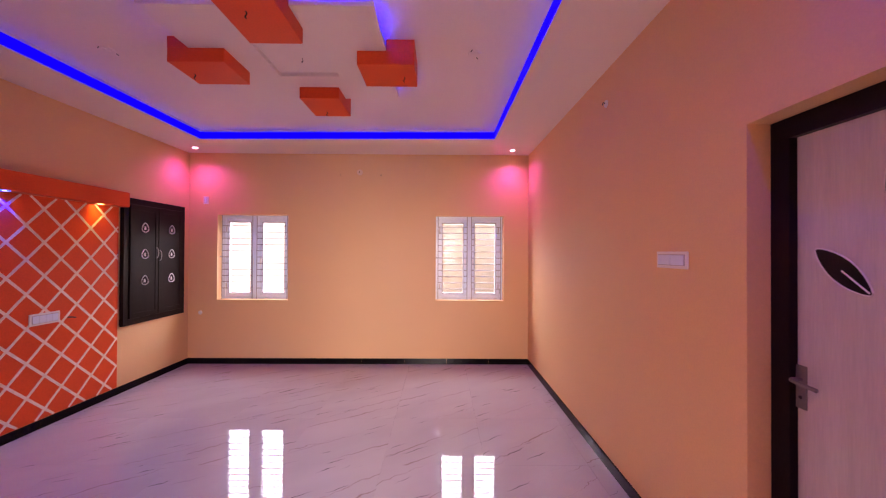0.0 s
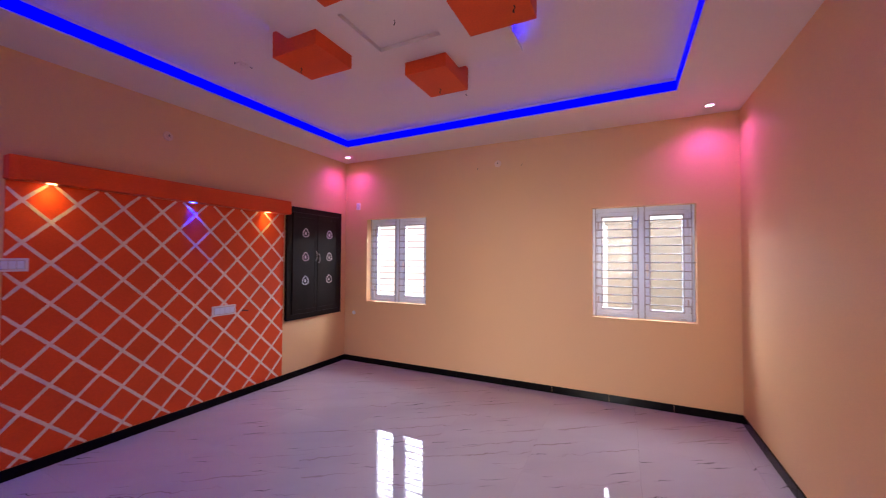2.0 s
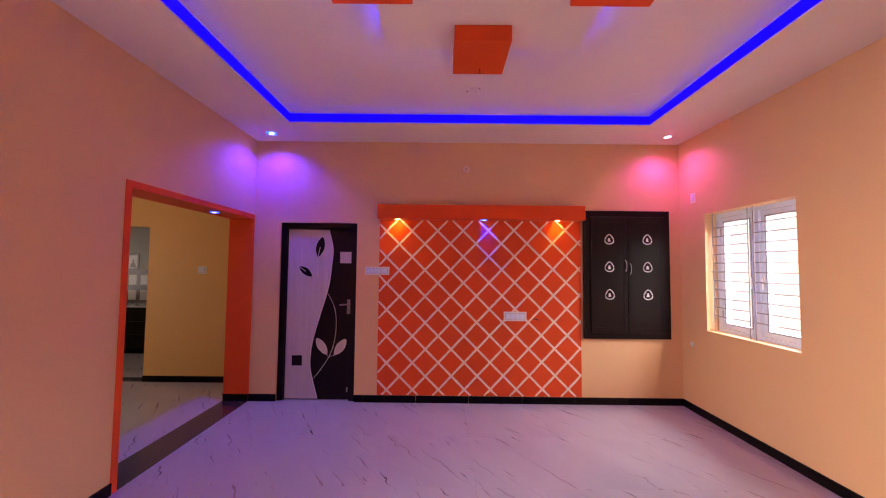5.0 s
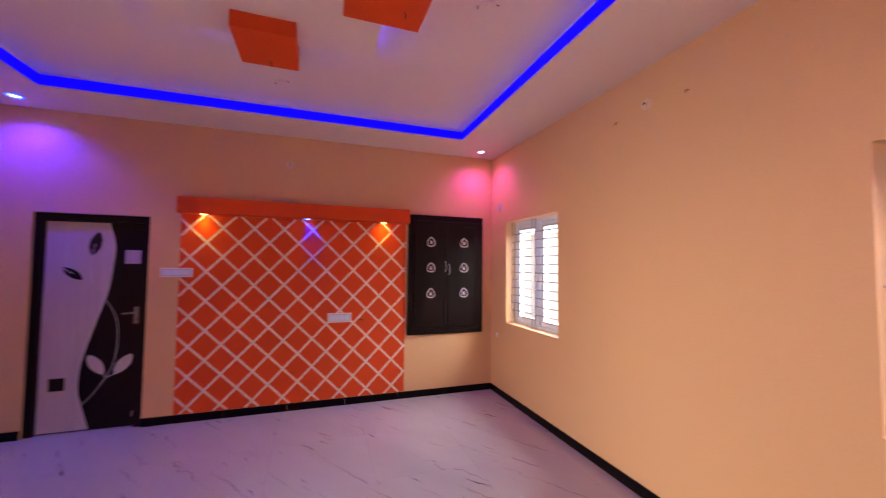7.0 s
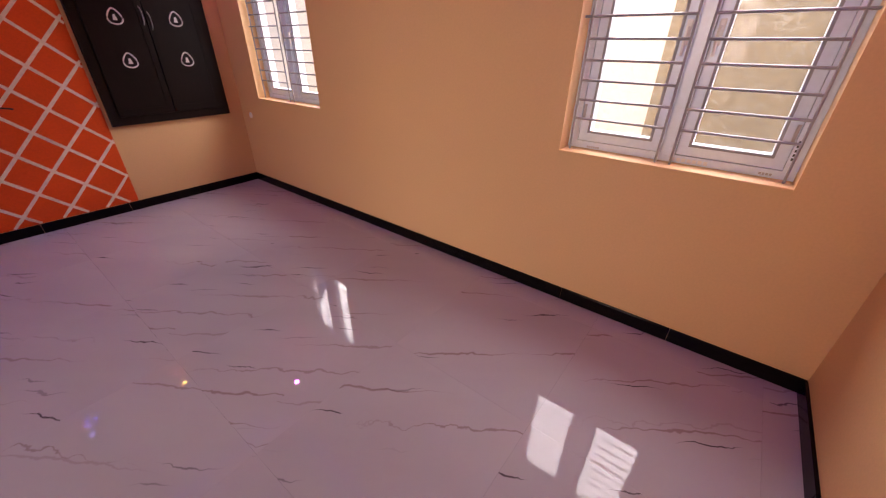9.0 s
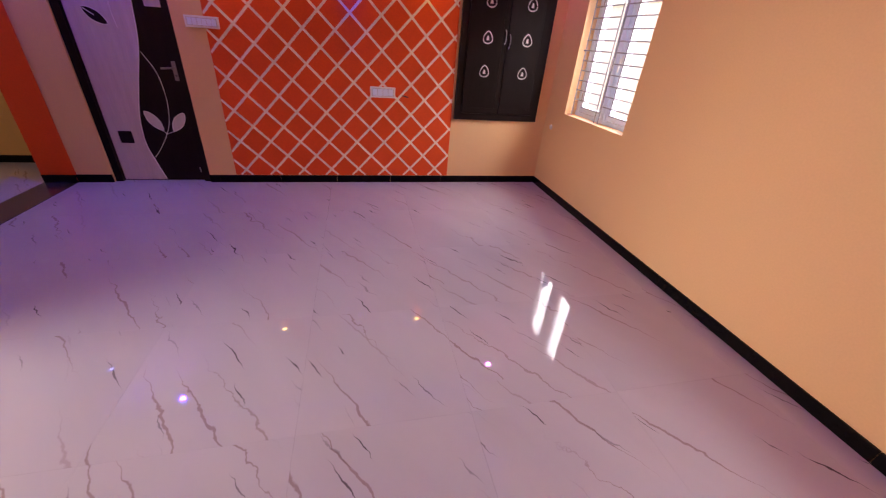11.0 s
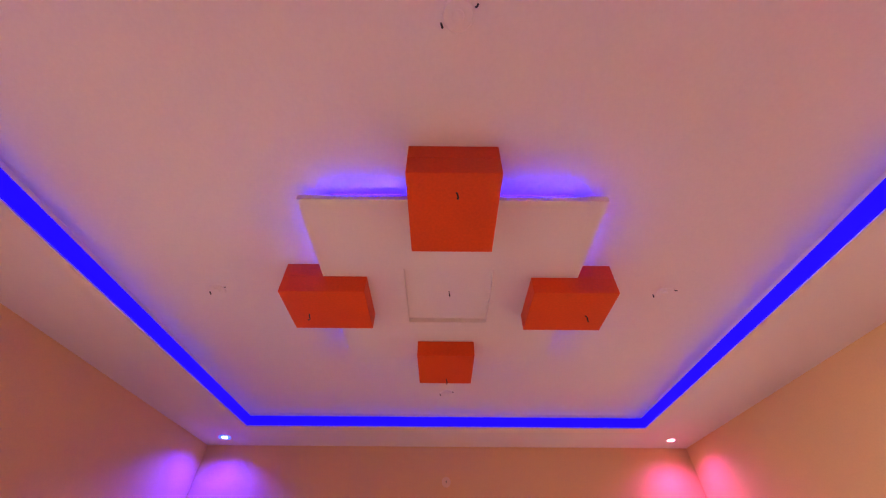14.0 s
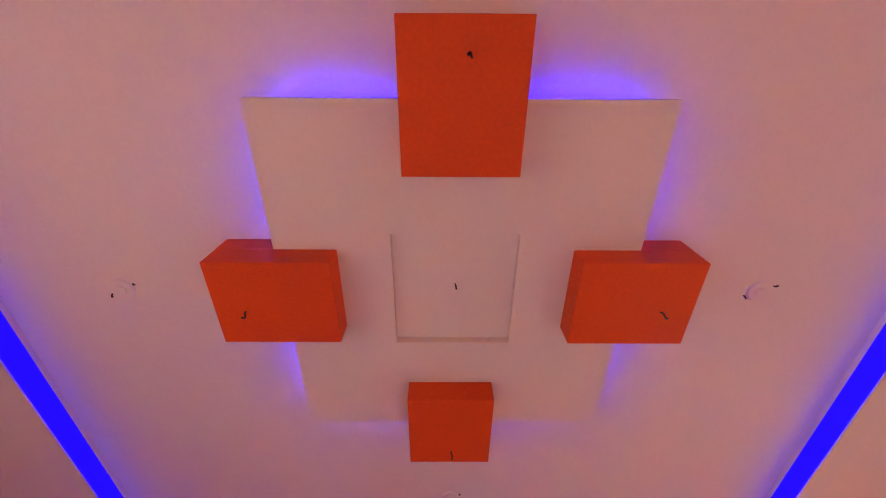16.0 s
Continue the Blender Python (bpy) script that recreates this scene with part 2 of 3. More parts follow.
def thing(name, at, label, category, group="", kind=""):
    ob = new(name)
    ob.empty_display_size = 0.05
    ob.location = at
    ORIGIN[ob] = Vector(at)
    return tagged(ob, label, category, group, kind)


def part(name, bm, material, parent, label="", smooth=False, kind=""):
    """One mesh object, given in world places, under a thing or a part."""
    bmesh.ops.translate(bm, verts=bm.verts, vec=-ORIGIN[parent])
    ob = link(name, bm, material, smooth)
    ob.parent = parent
    ORIGIN[ob] = ORIGIN[parent]
    return tagged(ob, label, kind=kind)


def setting(name, bm, material, label, category):
    ob = link(name, bm, material)
    ORIGIN[ob] = Vector((0, 0, 0))
    return tagged(ob, label, category, kind="structure")


def box(x0, x1, y0, y1, z0, z1, bevel=0.0, bm=None):
    b = bm or bmesh.new()
    v = [b.verts.new((x, y, z)) for x in (x0, x1) for y in (y0, y1) for z in (z0, z1)]
    made = [b.faces.new([v[i] for i in q]) for q in ((0, 1, 3, 2), (4, 6, 7, 5), (0, 4, 5, 1), (2, 3, 7, 6), (0, 2, 6, 4), (1, 5, 7, 3))]
    if bevel:
        bmesh.ops.recalc_face_normals(b, faces=made)
        edges = list({e for f in made for e in f.edges})
        bmesh.ops.bevel(b, geom=edges, offset=bevel, segments=2, affect="EDGES", profile=0.5)
    return b


def slab(axis, a0, a1, us, vs, holes):
    """A slab from a0 to a1 along an axis ('x', 'y' or 'z'); us and vs are its extents in the other two, holes are (u0, u1, v0, v1)."""
    cu = sorted({*us, *[h[0] for h in holes], *[h[1] for h in holes]})
    cv = sorted({*vs, *[h[2] for h in holes], *[h[3] for h in holes]})
    cu, cv = [c for c in cu if us[0] <= c <= us[1]], [c for c in cv if vs[0] <= c <= vs[1]]

    def full(i, j):
        if not (0 <= i < len(cu) - 1 and 0 <= j < len(cv) - 1):
            return False
        u, v = (cu[i] + cu[i + 1]) / 2, (cv[j] + cv[j + 1]) / 2
        return not any(h[0] < u < h[1] and h[2] < v < h[3] for h in holes)

    b, seen = bmesh.new(), {}

    def vert(a, u, v):
        p = {"x": (a, u, v), "y": (u, a, v), "z": (u, v, a)}[axis]
        if p not in seen:
            seen[p] = b.verts.new(p)
        return seen[p]

    for i in range(len(cu) - 1):
        for j in range(len(cv) - 1):
            if full(i, j):
                u0, u1, v0, v1 = cu[i], cu[i + 1], cv[j], cv[j + 1]
                for a in (a0, a1):
                    b.faces.new([vert(a, u0, v0), vert(a, u1, v0), vert(a, u1, v1), vert(a, u0, v1)])
                for di, dj, p, q in ((-1, 0, (u0, v0), (u0, v1)), (1, 0, (u1, v0), (u1, v1)), (0, -1, (u0, v0), (u1, v0)), (0, 1, (u0, v1), (u1, v1))):
                    if not full(i + di, j + dj):
                        b.faces.new([vert(a0, *p), vert(a0, *q), vert(a1, *q), vert(a1, *p)])
    return b


def disc(centre, normal, radius, depth, segments=28, bm=None, top=1.0):
    """A short cylinder or cone that grows from centre along normal."""
    b = bm or bmesh.new()
    m = Matrix.Translation(Vector(centre) + Vector(normal) * depth / 2) @ Vector(normal).to_track_quat("Z", "Y").to_matrix().to_4x4()
    bmesh.ops.create_cone(b, cap_ends=True, segments=segments, radius1=radius, radius2=radius * top, depth=depth, matrix=m)
    return b


def ring(centre, normal, r0, r1, depth, segments=28):
    b = bmesh.new()
    q = Vector(normal).to_track_quat("Z", "Y").to_matrix()
    rows = []
    for k in range(segments):
        a = 2 * math.pi * k / segments
        d = q @ Vector((math.cos(a), math.sin(a), 0))
        c, n = Vector(centre), Vector(normal)
        rows.append([b.verts.new(c + d * r0), b.verts.new(c + d * r1), b.verts.new(c + d * r1 * 0.985 + n * depth), b.verts.new(c + d * r0 + n * depth * 0.7)])
    for k in range(segments):
        p, s = rows[k], rows[(k + 1) % segments]
        for i in range(4):
            b.faces.new([p[i], p[(i + 1) % 4], s[(i + 1) % 4], s[i]])
    return b


def tube(points, radius, sides=8, closed=False, bm=None):
    """A round bar along points."""
    b = bm or bmesh.new()
    pts = [Vector(p) for p in points]
    n, rows = len(pts), []
    for i, p in enumerate(pts):
        a, c = (pts[i - 1], pts[(i + 1) % n]) if closed else (pts[max(i - 1, 0)], pts[min(i + 1, n - 1)])
        q = (c - a).to_track_quat("Z", "Y").to_matrix()
        rows.append([b.verts.new(p + q @ Vector((radius * math.cos(2 * math.pi * k / sides), radius * math.sin(2 * math.pi * k / sides), 0))) for k in range(sides)])
    for i in range(n if closed else n - 1):
        p, s = rows[i], rows[(i + 1) % n]
        for k in range(sides):
            b.faces.new([p[k], p[(k + 1) % sides], s[(k + 1) % sides], s[k]])
    if not closed:
        b.faces.new(rows[0])
        b.faces.new(rows[-1])
    return b


def spline(points, steps=10):
    """Points of a smooth curve through the given ones."""
    p = [Vector(q) for q in points]
    p = [2 * p[0] - p[1], *p, 2 * p[-1] - p[-2]]
    out = []
    for i in range(1, len(p) - 2):
        for k in range(steps):
            s = k / steps
            out.append(0.5 * (2 * p[i] + (p[i + 1] - p[i - 1]) * s + (2 * p[i - 1] - 5 * p[i] + 4 * p[i + 1] - p[i + 2]) * s * s + (3 * p[i] - p[i - 1] - 3 * p[i + 1] + p[i + 2]) * s ** 3))
    return out + [p[-2]]


def plate(outline, origin, u, v, n, depth, bm=None):
    """A flat piece: a 2D outline in the plane of u and v, raised along n by depth."""
    b = bm or bmesh.new()
    o, u, v, n = Vector(origin), Vector(u), Vector(v), Vector(n)
    low = [b.verts.new(o + u * p[0] + v * p[1]) for p in outline]
    high = [b.verts.new(o + u * p[0] + v * p[1] + n * depth) for p in outline]
    b.faces.new(low)
    b.faces.new(high)
    for i in range(len(low)):
        j = (i + 1) % len(low)
        b.faces.new([low[i], low[j], high[j], high[i]])
    return b


def leaf_outline(cx, cy, length, width, degrees, grow=0.0):
    a, pts = radians(degrees), []
    for k in range(24):
        s = 2 * math.pi * k / 24
        x, w = math.cos(s) * (length / 2 + grow), math.sin(s) * (width / 2 + grow) * (1 - 0.35 * math.cos(s) ** 2)
        pts.append((cx + x * math.cos(a) - w * math.sin(a), cy + x * math.sin(a) + w * math.cos(a)))
    return pts


# ---- the room's shell ----
XW, XE, YN, YS = -3.2, 1.79, 5.645, 0.565
SOFFIT, TOP = 3.085, 3.205
WIN = ((-2.78, -1.748), (0.423, 1.425))
WZ0, WZ1 = 0.925, 2.182
# doorways: dining opening, entrance, two panelled doors, kitchen
OPEN_X, OPEN_Z = (-3.196, -1.412), 2.185
floor = setting("floor", slab("z", -0.12, -0.002, (-6.2, 2.2), (-4.2, 6.0), []), SILL, "polished pale marble-look floor tiles with short dark veins", "floor")
setting("wall_north", slab("y", YN, YN + 0.23, (XW - 0.2, XE + 0.25), (0, 3.4), [(a, c, WZ0, WZ1) for a, c in WIN]), WALL, "peach painted wall with two windows", "wall")
setting("wall_west", slab("x", XW - 0.2, XW, (YS - 0.29, YN), (0, 3.4), [(0.882, 1.796, -1, 2.1), (4.51, 5.46, 0.795, 2.24)]), WALL, "peach painted wall with door and cabinet recess", "wall")
setting("wall_east", slab("x", XE, XE + 0.25, (-0.9, YN), (0, 3.4), [(0.82, 1.772, -1, 2.200)]), WALL, "peach painted wall with a deep door reveal", "wall")
setting("wall_south", slab("y", YS - 0.29, YS, (XW, XE), (0, 3.4), [(*OPEN_X, -1, OPEN_Z), (-0.44, 0.92, -1, 2.15)]), WALL, "peach painted wall with an orange framed opening", "wall")
COVE = (-2.605, 1.178, 1.197, 4.975)
# the recess is not quite square: its north edge runs in by a few centimetres towards the east
SKEW = -0.085


def skewed(bm):
    for v in bm.verts:
        if v.co.y > 4.5 and v.co.y < YN - 0.3:
            v.co.y += SKEW * (v.co.x - COVE[0]) / (COVE[1] - COVE[0])
    return bm


cb = skewed(slab("z", SOFFIT, 3.4, (XW, XE), (YS, YN), [COVE]))
setting("ceiling_border", cb, CEIL, "white plaster ceiling border around a lit recess", "ceiling")
setting("ceiling", skewed(slab("z", TOP, 3.4, (COVE[0] + 0.001, COVE[1] - 0.001), (COVE[2] + 0.001, COVE[3] - 0.001), [])), CEIL, "white plaster recessed ceiling", "ceiling")
setting("roof", slab("z", 3.402, 3.55, (-6.3, 2.3), (-4.3, 6.1), []), PLASTER, "concrete roof slab over the house", "roof")

# blue light strips round the recess
cove = thing("cove_light", ((COVE[0] + COVE[1]) / 2, (COVE[2] + COVE[3]) / 2, SOFFIT), "bright blue light strips set round the ceiling recess", "strip light")
for x0, x1, y0, y1 in ((COVE[0] + 0.002, COVE[0] + 0.012, COVE[2] + 0.012, COVE[3] - 0.012), (COVE[1] - 0.012, COVE[1] - 0.002, COVE[2] + 0.012, COVE[3] - 0.012),
                       (COVE[0] + 0.002, COVE[1] - 0.002, COVE[2] + 0.002, COVE[2] + 0.012), (COVE[0] + 0.002, COVE[1] - 0.002, COVE[3] - 0.012, COVE[3] - 0.002)):
    part("light_strip", skewed(box(x0, x1, y0, y1, SOFFIT + 0.006, SOFFIT + 0.09)), LED_BLUE, cove)

# dining space and kitchen beyond the opening
XD = -3.86
setting("wall_dining_west", slab("x", XD - 0.12, XD, (-4.0, YS - 0.29), (0, 3.4), [(-2.12, -1.215, -1, 2.1)]), YELLOW, "ochre painted wall with a kitchen doorway", "wall")
setting("wall_dining_north", slab("y", YS - 0.29, YS - 0.05, (-6.1, XW - 0.2), (0, 3.4), []), YELLOW, "ochre painted wall beside the opening", "wall")
setting("wall_dining_east", slab("x", -0.7, -0.5, (-4.0, YS - 0.29), (0, 3.4), []), YELLOW, "ochre painted wall", "wall")
setting("wall_dining_south", slab("y", -4.2, -4.0, (-6.1, -0.5), (0, 3.4), [(-2.9, -1.5, 1.2, 2.3)]), YELLOW, "ochre painted wall with high windows", "wall")
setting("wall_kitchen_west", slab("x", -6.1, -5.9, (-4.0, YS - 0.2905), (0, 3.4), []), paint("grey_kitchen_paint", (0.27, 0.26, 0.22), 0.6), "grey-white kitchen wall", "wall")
setting("ceiling_dining", slab("z", 2.95, 3.4, (-5.9, -0.7), (-4.0, YS - 0.29), []), CEIL, "white flat ceiling of the dining space", "ceiling")
# unseen enclosure added outside the entrance to keep its daylight off the east door
setting("porch_wall", slab("x", -0.5, -0.45, (-0.9, YS - 0.29), (0, 3.4), []), WALL, "unseen peach wall added beside the entrance to shape its light", "wall")
setting("porch_wall_south", slab("y", -1.1, -0.9, (-0.5, XE + 0.25), (0, 3.4), [(-0.4, 1.7, -1, 2.3)]), WALL, "unseen peach wall with opening, added to narrow the entrance light", "wall")
setting("porch_ceiling", slab("z", 2.6, 3.4, (-0.45, XE), (-0.9, YS - 0.29), []), CEIL, "unseen white ceiling added over the entrance light baffle", "ceiling")

setting("wall_bedroom_west", slab("x", -6.1, -5.9, (YS - 0.29, YN), (0, 3.4), []), WALL, "plain outer wall of the room beyond", "wall")
setting("wall_bedroom_north", slab("y", YN, YN + 0.23, (-6.1, XW - 0.2), (0, 3.4), []), WALL, "plain outer wall of the room beyond", "wall")
setting("wall_behind_door_1", slab("x", XW - 0.27, XW - 0.205, (0.7, 2.0), (0, 2.4), []), WALL, "plain wall closing the room behind the door", "wall")
setting("wall_behind_door_2", slab("x", XE + 0.255, XE + 0.33, (0.6, 2.0), (0, 2.5), []), WALL, "plain wall closing the room behind the door", "wall")

# orange paint round the dining opening
ox0, ox1 = OPEN_X
arch = thing("trim", ((ox0 + ox1) / 2, YS, 0), "bright orange painted lining of the dining opening", "door lining", kind="structure")
part("jamb", box(ox0, ox0 + 0.006, YS - 0.295, YS + 0.003, 0.0, OPEN_Z), ORANGE, arch)
part("jamb", box(ox1 - 0.05, ox1 + 0.003, YS - 0.295, YS + 0.005, 0.0, OPEN_Z), ORANGE, arch)
part("soffit_lining", box(ox0 + 0.006, ox1 - 0.05, YS - 0.295, YS + 0.004, OPEN_Z - 0.05, OPEN_Z + 0.002), ORANGE, arch)
part("threshold", box(ox0, ox1, YS - 0.29, YS + 0.0, 0.0, 0.006), SILL, arch, "dark granite threshold")
part("threshold", box(XD - 0.12, XD, -2.12, -1.215, 0.0, 0.02), SILL, arch, "dark granite threshold")

# black tile skirting, each tile a piece
skirt = thing("baseboard", (0, 3, 0), "glossy black granite skirting tiles along the walls", "skirting", kind="structure")
SK_H, SK_D = 0.082, 0.014


def skirting(axis, face, out, a, b, anchor, pitch=0.62):
    """Tiles along a wall whose face lies at face; out is +1 or -1."""
    cuts = [a]
    k = anchor + pitch * math.ceil((a - anchor) / pitch + 0.02)
    while k < b - 0.02:
        cuts.append(k)
        k += pitch
    cuts.append(b)
    for p, q in zip(cuts, cuts[1:]):
        lo, hi = sorted((face, face + out * SK_D))
        g = 0.0012
        e = (lo, hi, p + g, q - g, 0.0, SK_H) if axis == "x" else (p + g, q - g, lo, hi, 0.0, SK_H)
        part("skirting_tile", box(*e, bevel=0.002), BLACK, skirt)


skirting("y", YN, -1, XW, XE, 0.590)
skirting("x", XW, 1, 1.796, YN - SK_D, 1.9)
skirting("x", XW, 1, YS, 0.882, 0.0)
skirting("x", XE, -1, 1.772, YN - SK_D, 1.9)
skirting("x", XE, -1, YS, 0.82, 0.0)
skirting("y", YS, 1, OPEN_X[1], -0.44, -1.0)
skirting("y", YS, 1, 0.92, XE, 1.0)
skirting("x", XD, 1, -1.215, YS - 0.29, -1.3)
skirting("x", ox0 + 0.006, 1, YS - 0.29, YS, -2.0)
skirting("y", YS - 0.29, -1, XD + 0.02, ox0, -10.0)


# ---- windows ----
def window(name, x0, x1, pane_mat, label):
    yf = YN + 0.125
    w = thing(name, ((x0 + x1) / 2, yf, WZ0), label, "window", kind="structure")
    fr = 0.048
    part("window_frame", slab("y", yf, yf + 0.065, (x0, x1), (WZ0, WZ1), [(x0 + fr, (x0 + x1) / 2 - 0.035, WZ0 + fr, WZ1 - fr), ((x0 + x1) / 2 + 0.035, x1 - fr, WZ0 + fr, WZ1 - fr)]), UPVC, w)
    part("mullion", box((x0 + x1) / 2 - 0.028, (x0 + x1) / 2 + 0.028, yf - 0.012, yf - 0.0005, WZ0 + 0.04, WZ1 - 0.04, 0.004), UPVC, w)
    part("window_sill", box(x0 + 0.001, x1 - 0.001, YN - 0.006, yf - 0.001, WZ0 + 0.0005, WZ0 + 0.012, 0.003), WALL, w, "peach painted sill")
    for s, (a, c) in enumerate(((x0 + fr, (x0 + x1) / 2 - 0.035), ((x0 + x1) / 2 + 0.035, x1 - fr))):
        st = 0.058
        sash = part("sash", slab("y", yf + 0.006, yf + 0.064, (a + 0.003, c - 0.003), (WZ0 + fr + 0.003, WZ1 - fr - 0.003), [(a + st, c - st, WZ0 + fr + st, WZ1 - fr - st)]), UPVC, w)
        bead = slab("y", yf + 0.0005, yf + 0.0055, (a + st - 0.012, c - st + 0.012), (WZ0 + fr + st - 0.012, WZ1 - fr - st + 0.012), [(a + st, c - st, WZ0 + fr + st, WZ1 - fr - st)])
        part("glazing_bead", bead, GASKET, sash, "dark grey glazing gasket")
        pane = part("pane", box(a + st - 0.004, c - st + 0.004, yf + 0.05, yf + 0.055, WZ0 + fr + st - 0.004, WZ1 - fr - st + 0.004), pane_mat, sash)
        pane.visible_shadow = False
        hx = c - 0.025 if s == 0 else a + 0.025
        hz = (WZ0 + WZ1) / 2 - 0.06
        handle = box(hx - 0.012, hx + 0.012, yf - 0.004, yf + 0.0055, hz - 0.05, hz + 0.05, 0.004)
        tube([(hx, yf + 0.004, hz + 0.02), (hx, yf - 0.02, hz + 0.02), (hx, yf - 0.022, hz - 0.09)], 0.007, 8, bm=handle)
        part("handle", handle, WHITE, sash)
        for hzz in (WZ0 + 0.2, WZ1 - 0.2):
            ex = a + 0.012 if s == 0 else c - 0.012
            part("hinge", disc((ex, yf + 0.004, hzz - 0.04), (0, 0, 1), 0.007, 0.08, 10), GREY, sash)
    # iron grille on the room side
    yg = YN + 0.06
    spans = ((x0 + 0.035, (x0 + x1) / 2 - 0.032), ((x0 + x1) / 2 + 0.032, x1 - 0.035))
    grille = part("grille", tube([(spans[0][0], yg, WZ0 + 0.013), (spans[0][0], yg, WZ1 - 0.004)], 0.0055), IRON, w, "thin painted iron grille")
    for xx in (spans[0][1], spans[1][0], spans[1][1]):
        part("upright", tube([(xx, yg, WZ0 + 0.013), (xx, yg, WZ1 - 0.004)], 0.0055), IRON, grille)
    for k in range(11):
        zz = WZ0 + 0.175 + k * 0.0922
        for a, c in spans:
            if k == 5:
                a, c = (x0 + 0.001, c) if a == spans[0][0] else (a, x1 - 0.001)
            part("bar", tube([(a, yg, zz), (c, yg, zz)], 0.006), IRON, grille)
    return w


def sticker(win, x, z, w, h, mat, count, upright=False):
    """Unreadable maker's print on the window frame: a row of short bars."""
    y = YN + 0.125
    for k in range(count):
        d = (h if upright else w) / count
        e = (x, x + w, z + k * d, z + k * d + d * 0.6) if upright else (x + k * d, x + k * d + d * 0.7, z, z + h)
        part("print_bar", box(e[0], e[1], y - 0.0012, y - 0.0002, e[2], e[3]), mat, win, "faint maker's print")


window("window_1", *WIN[0], GLASS, "white plastic casement window with thin iron grille")
win2 = window("window_2", *WIN[1], FILM, "white plastic casement window, wrinkled film on glass")
sticker(win2, 0.95, WZ0 + 0.020, 0.16, 0.016, WHITE, 7)
sticker(win2, 0.53, WZ0 + 0.018, 0.07, 0.008, GREY, 6)
sticker(win2, 1.385, 1.02, 0.016, 0.09, WIRE, 5, True)
sticker(win2, 1.385, 1.62, 0.014, 0.10, GREY, 5, True)
sticker(win2, 1.30, WZ0 + 0.020, 0.05, 0.010, GREY, 4)


# ---- panelled doors ----
def door(name, face, y_hinge, y_lock, height, out, label, design):
    """A dark framed door in a wall that faces out (+1 or -1 along x); the light panel fills one side up to a flowing curve."""
    lo, hi = sorted((y_hinge, y_lock))
    d = thing(name, (face, (lo + hi) / 2, 0), label, "door", kind="structure")
    fw = design["frame"]
    x0, x1 = sorted((face, face - out * 0.09))
    part("door_frame", slab("x", x0, x1, (lo + 0.002, hi - 0.002), (0.001, height - 0.002), [(lo + fw, hi - fw, -1, height - fw)]), DARKWOOD, d)
    lf = face - out * 0.032
    a, c = lo + fw + 0.003, hi - fw - 0.003
    x0, x1 = sorted((lf, lf - out * 0.035))
    leaf = part("door_leaf", box(x0, x1, a, c, 0.008, height - fw - 0.004, 0.002), DARKWOOD, d, "dark stained leaf with inlaid pattern")
    n = Vector((out, 0, 0))
    o, U, V = Vector((lf, 0, 0)), Vector((0, 1, 0)), Vector((0, 0, 1))
    curve = [(p[0], p[1]) for p in spline([(y, z, 0) for y, z in design["curve"]], 8)]
    edge = design["edge"]
    part("inlay_panel", plate([(edge, curve[0][1])] + curve + [(edge, curve[-1][1])], o, U, V, n, 0.003), PALEWOOD, leaf, "pale wood-grain inlay")
    part("inlay_line", tube([(lf + out * 0.003, p[0], p[1]) for p in curve], 0.0045, 6), CHROME, leaf, "pale inlay line", True)
    for cy, cz, ln, wd, ang in design["dark_leaves"]:
        dl = part("leaf_inlay", plate(leaf_outline(cy, cz, ln, wd, ang), o + n * 0.003, U, V, n, 0.003), DARKWOOD, leaf, "dark leaf inlay")
        part("leaf_edge", tube([(lf + out * 0.006, p[0], p[1]) for p in leaf_outline(cy, cz, ln, wd, ang, 0.002)], 0.003, 6, True), CHROME, leaf, "", True)
        r, s = radians(ang), design["stem_side"]
        part("leaf_vein", tube([(lf + out * 0.007, cy + math.cos(r) * ln * 0.5 * k * s, cz + math.sin(r) * ln * 0.5 * k * s) for k in (0.0, 0.5, 0.95)], 0.003, 6), CHROME, leaf)
    for cy, cz, ln, wd, ang in design["pale_leaves"]:
        part("leaf_inlay", plate(leaf_outline(cy, cz, ln, wd, ang), o, U, V, n, 0.004), PALEWOOD, leaf, "pale leaf inlay")
        part("leaf_edge", tube([(lf + out * 0.004, p[0], p[1]) for p in leaf_outline(cy, cz, ln, wd, ang, 0.002)], 0.003, 6, True), CHROME, leaf, "", True)
    for st in design["stems"]:
        part("stem_inlay", tube([(lf + out * 0.004, p[0], p[1]) for p in spline([(y, z, 0) for y, z in st], 8)], 0.0024, 6), CHROME, leaf, "pale stem inlay", True)
    for cy, cz, sz, m in design["squares"]:
        x0, x1 = sorted((lf + out * 0.0032, lf + out * 0.008))
        part("square_inlay", box(x0, x1, cy - sz / 2, cy + sz / 2, cz - sz / 2, cz + sz / 2, 0.0015), m, leaf)
    hy, hz, way = design["handle"]
    x0, x1 = sorted((lf + out * 0.0005, lf + out * 0.01))
    hd = part("handle", box(x0, x1, hy - 0.021, hy + 0.021, hz - 0.085, hz + 0.085, 0.003), STEEL, leaf, "brushed steel lever handle")
    lever = tube(spline([(lf + out * 0.008, hy, hz + 0.03), (lf + out * 0.045, hy, hz + 0.03), (lf + out * 0.055, hy + way * 0.03, hz + 0.028), (lf + out * 0.05, hy + way * 0.10, hz + 0.022)], 5), 0.0085, 8)
    part("lever", lever, STEEL, hd, "", True)
    part("key_hole", disc((lf + out * 0.0102, hy, hz - 0.04), (out, 0, 0), 0.007, 0.002, 12), WIRE, hd)
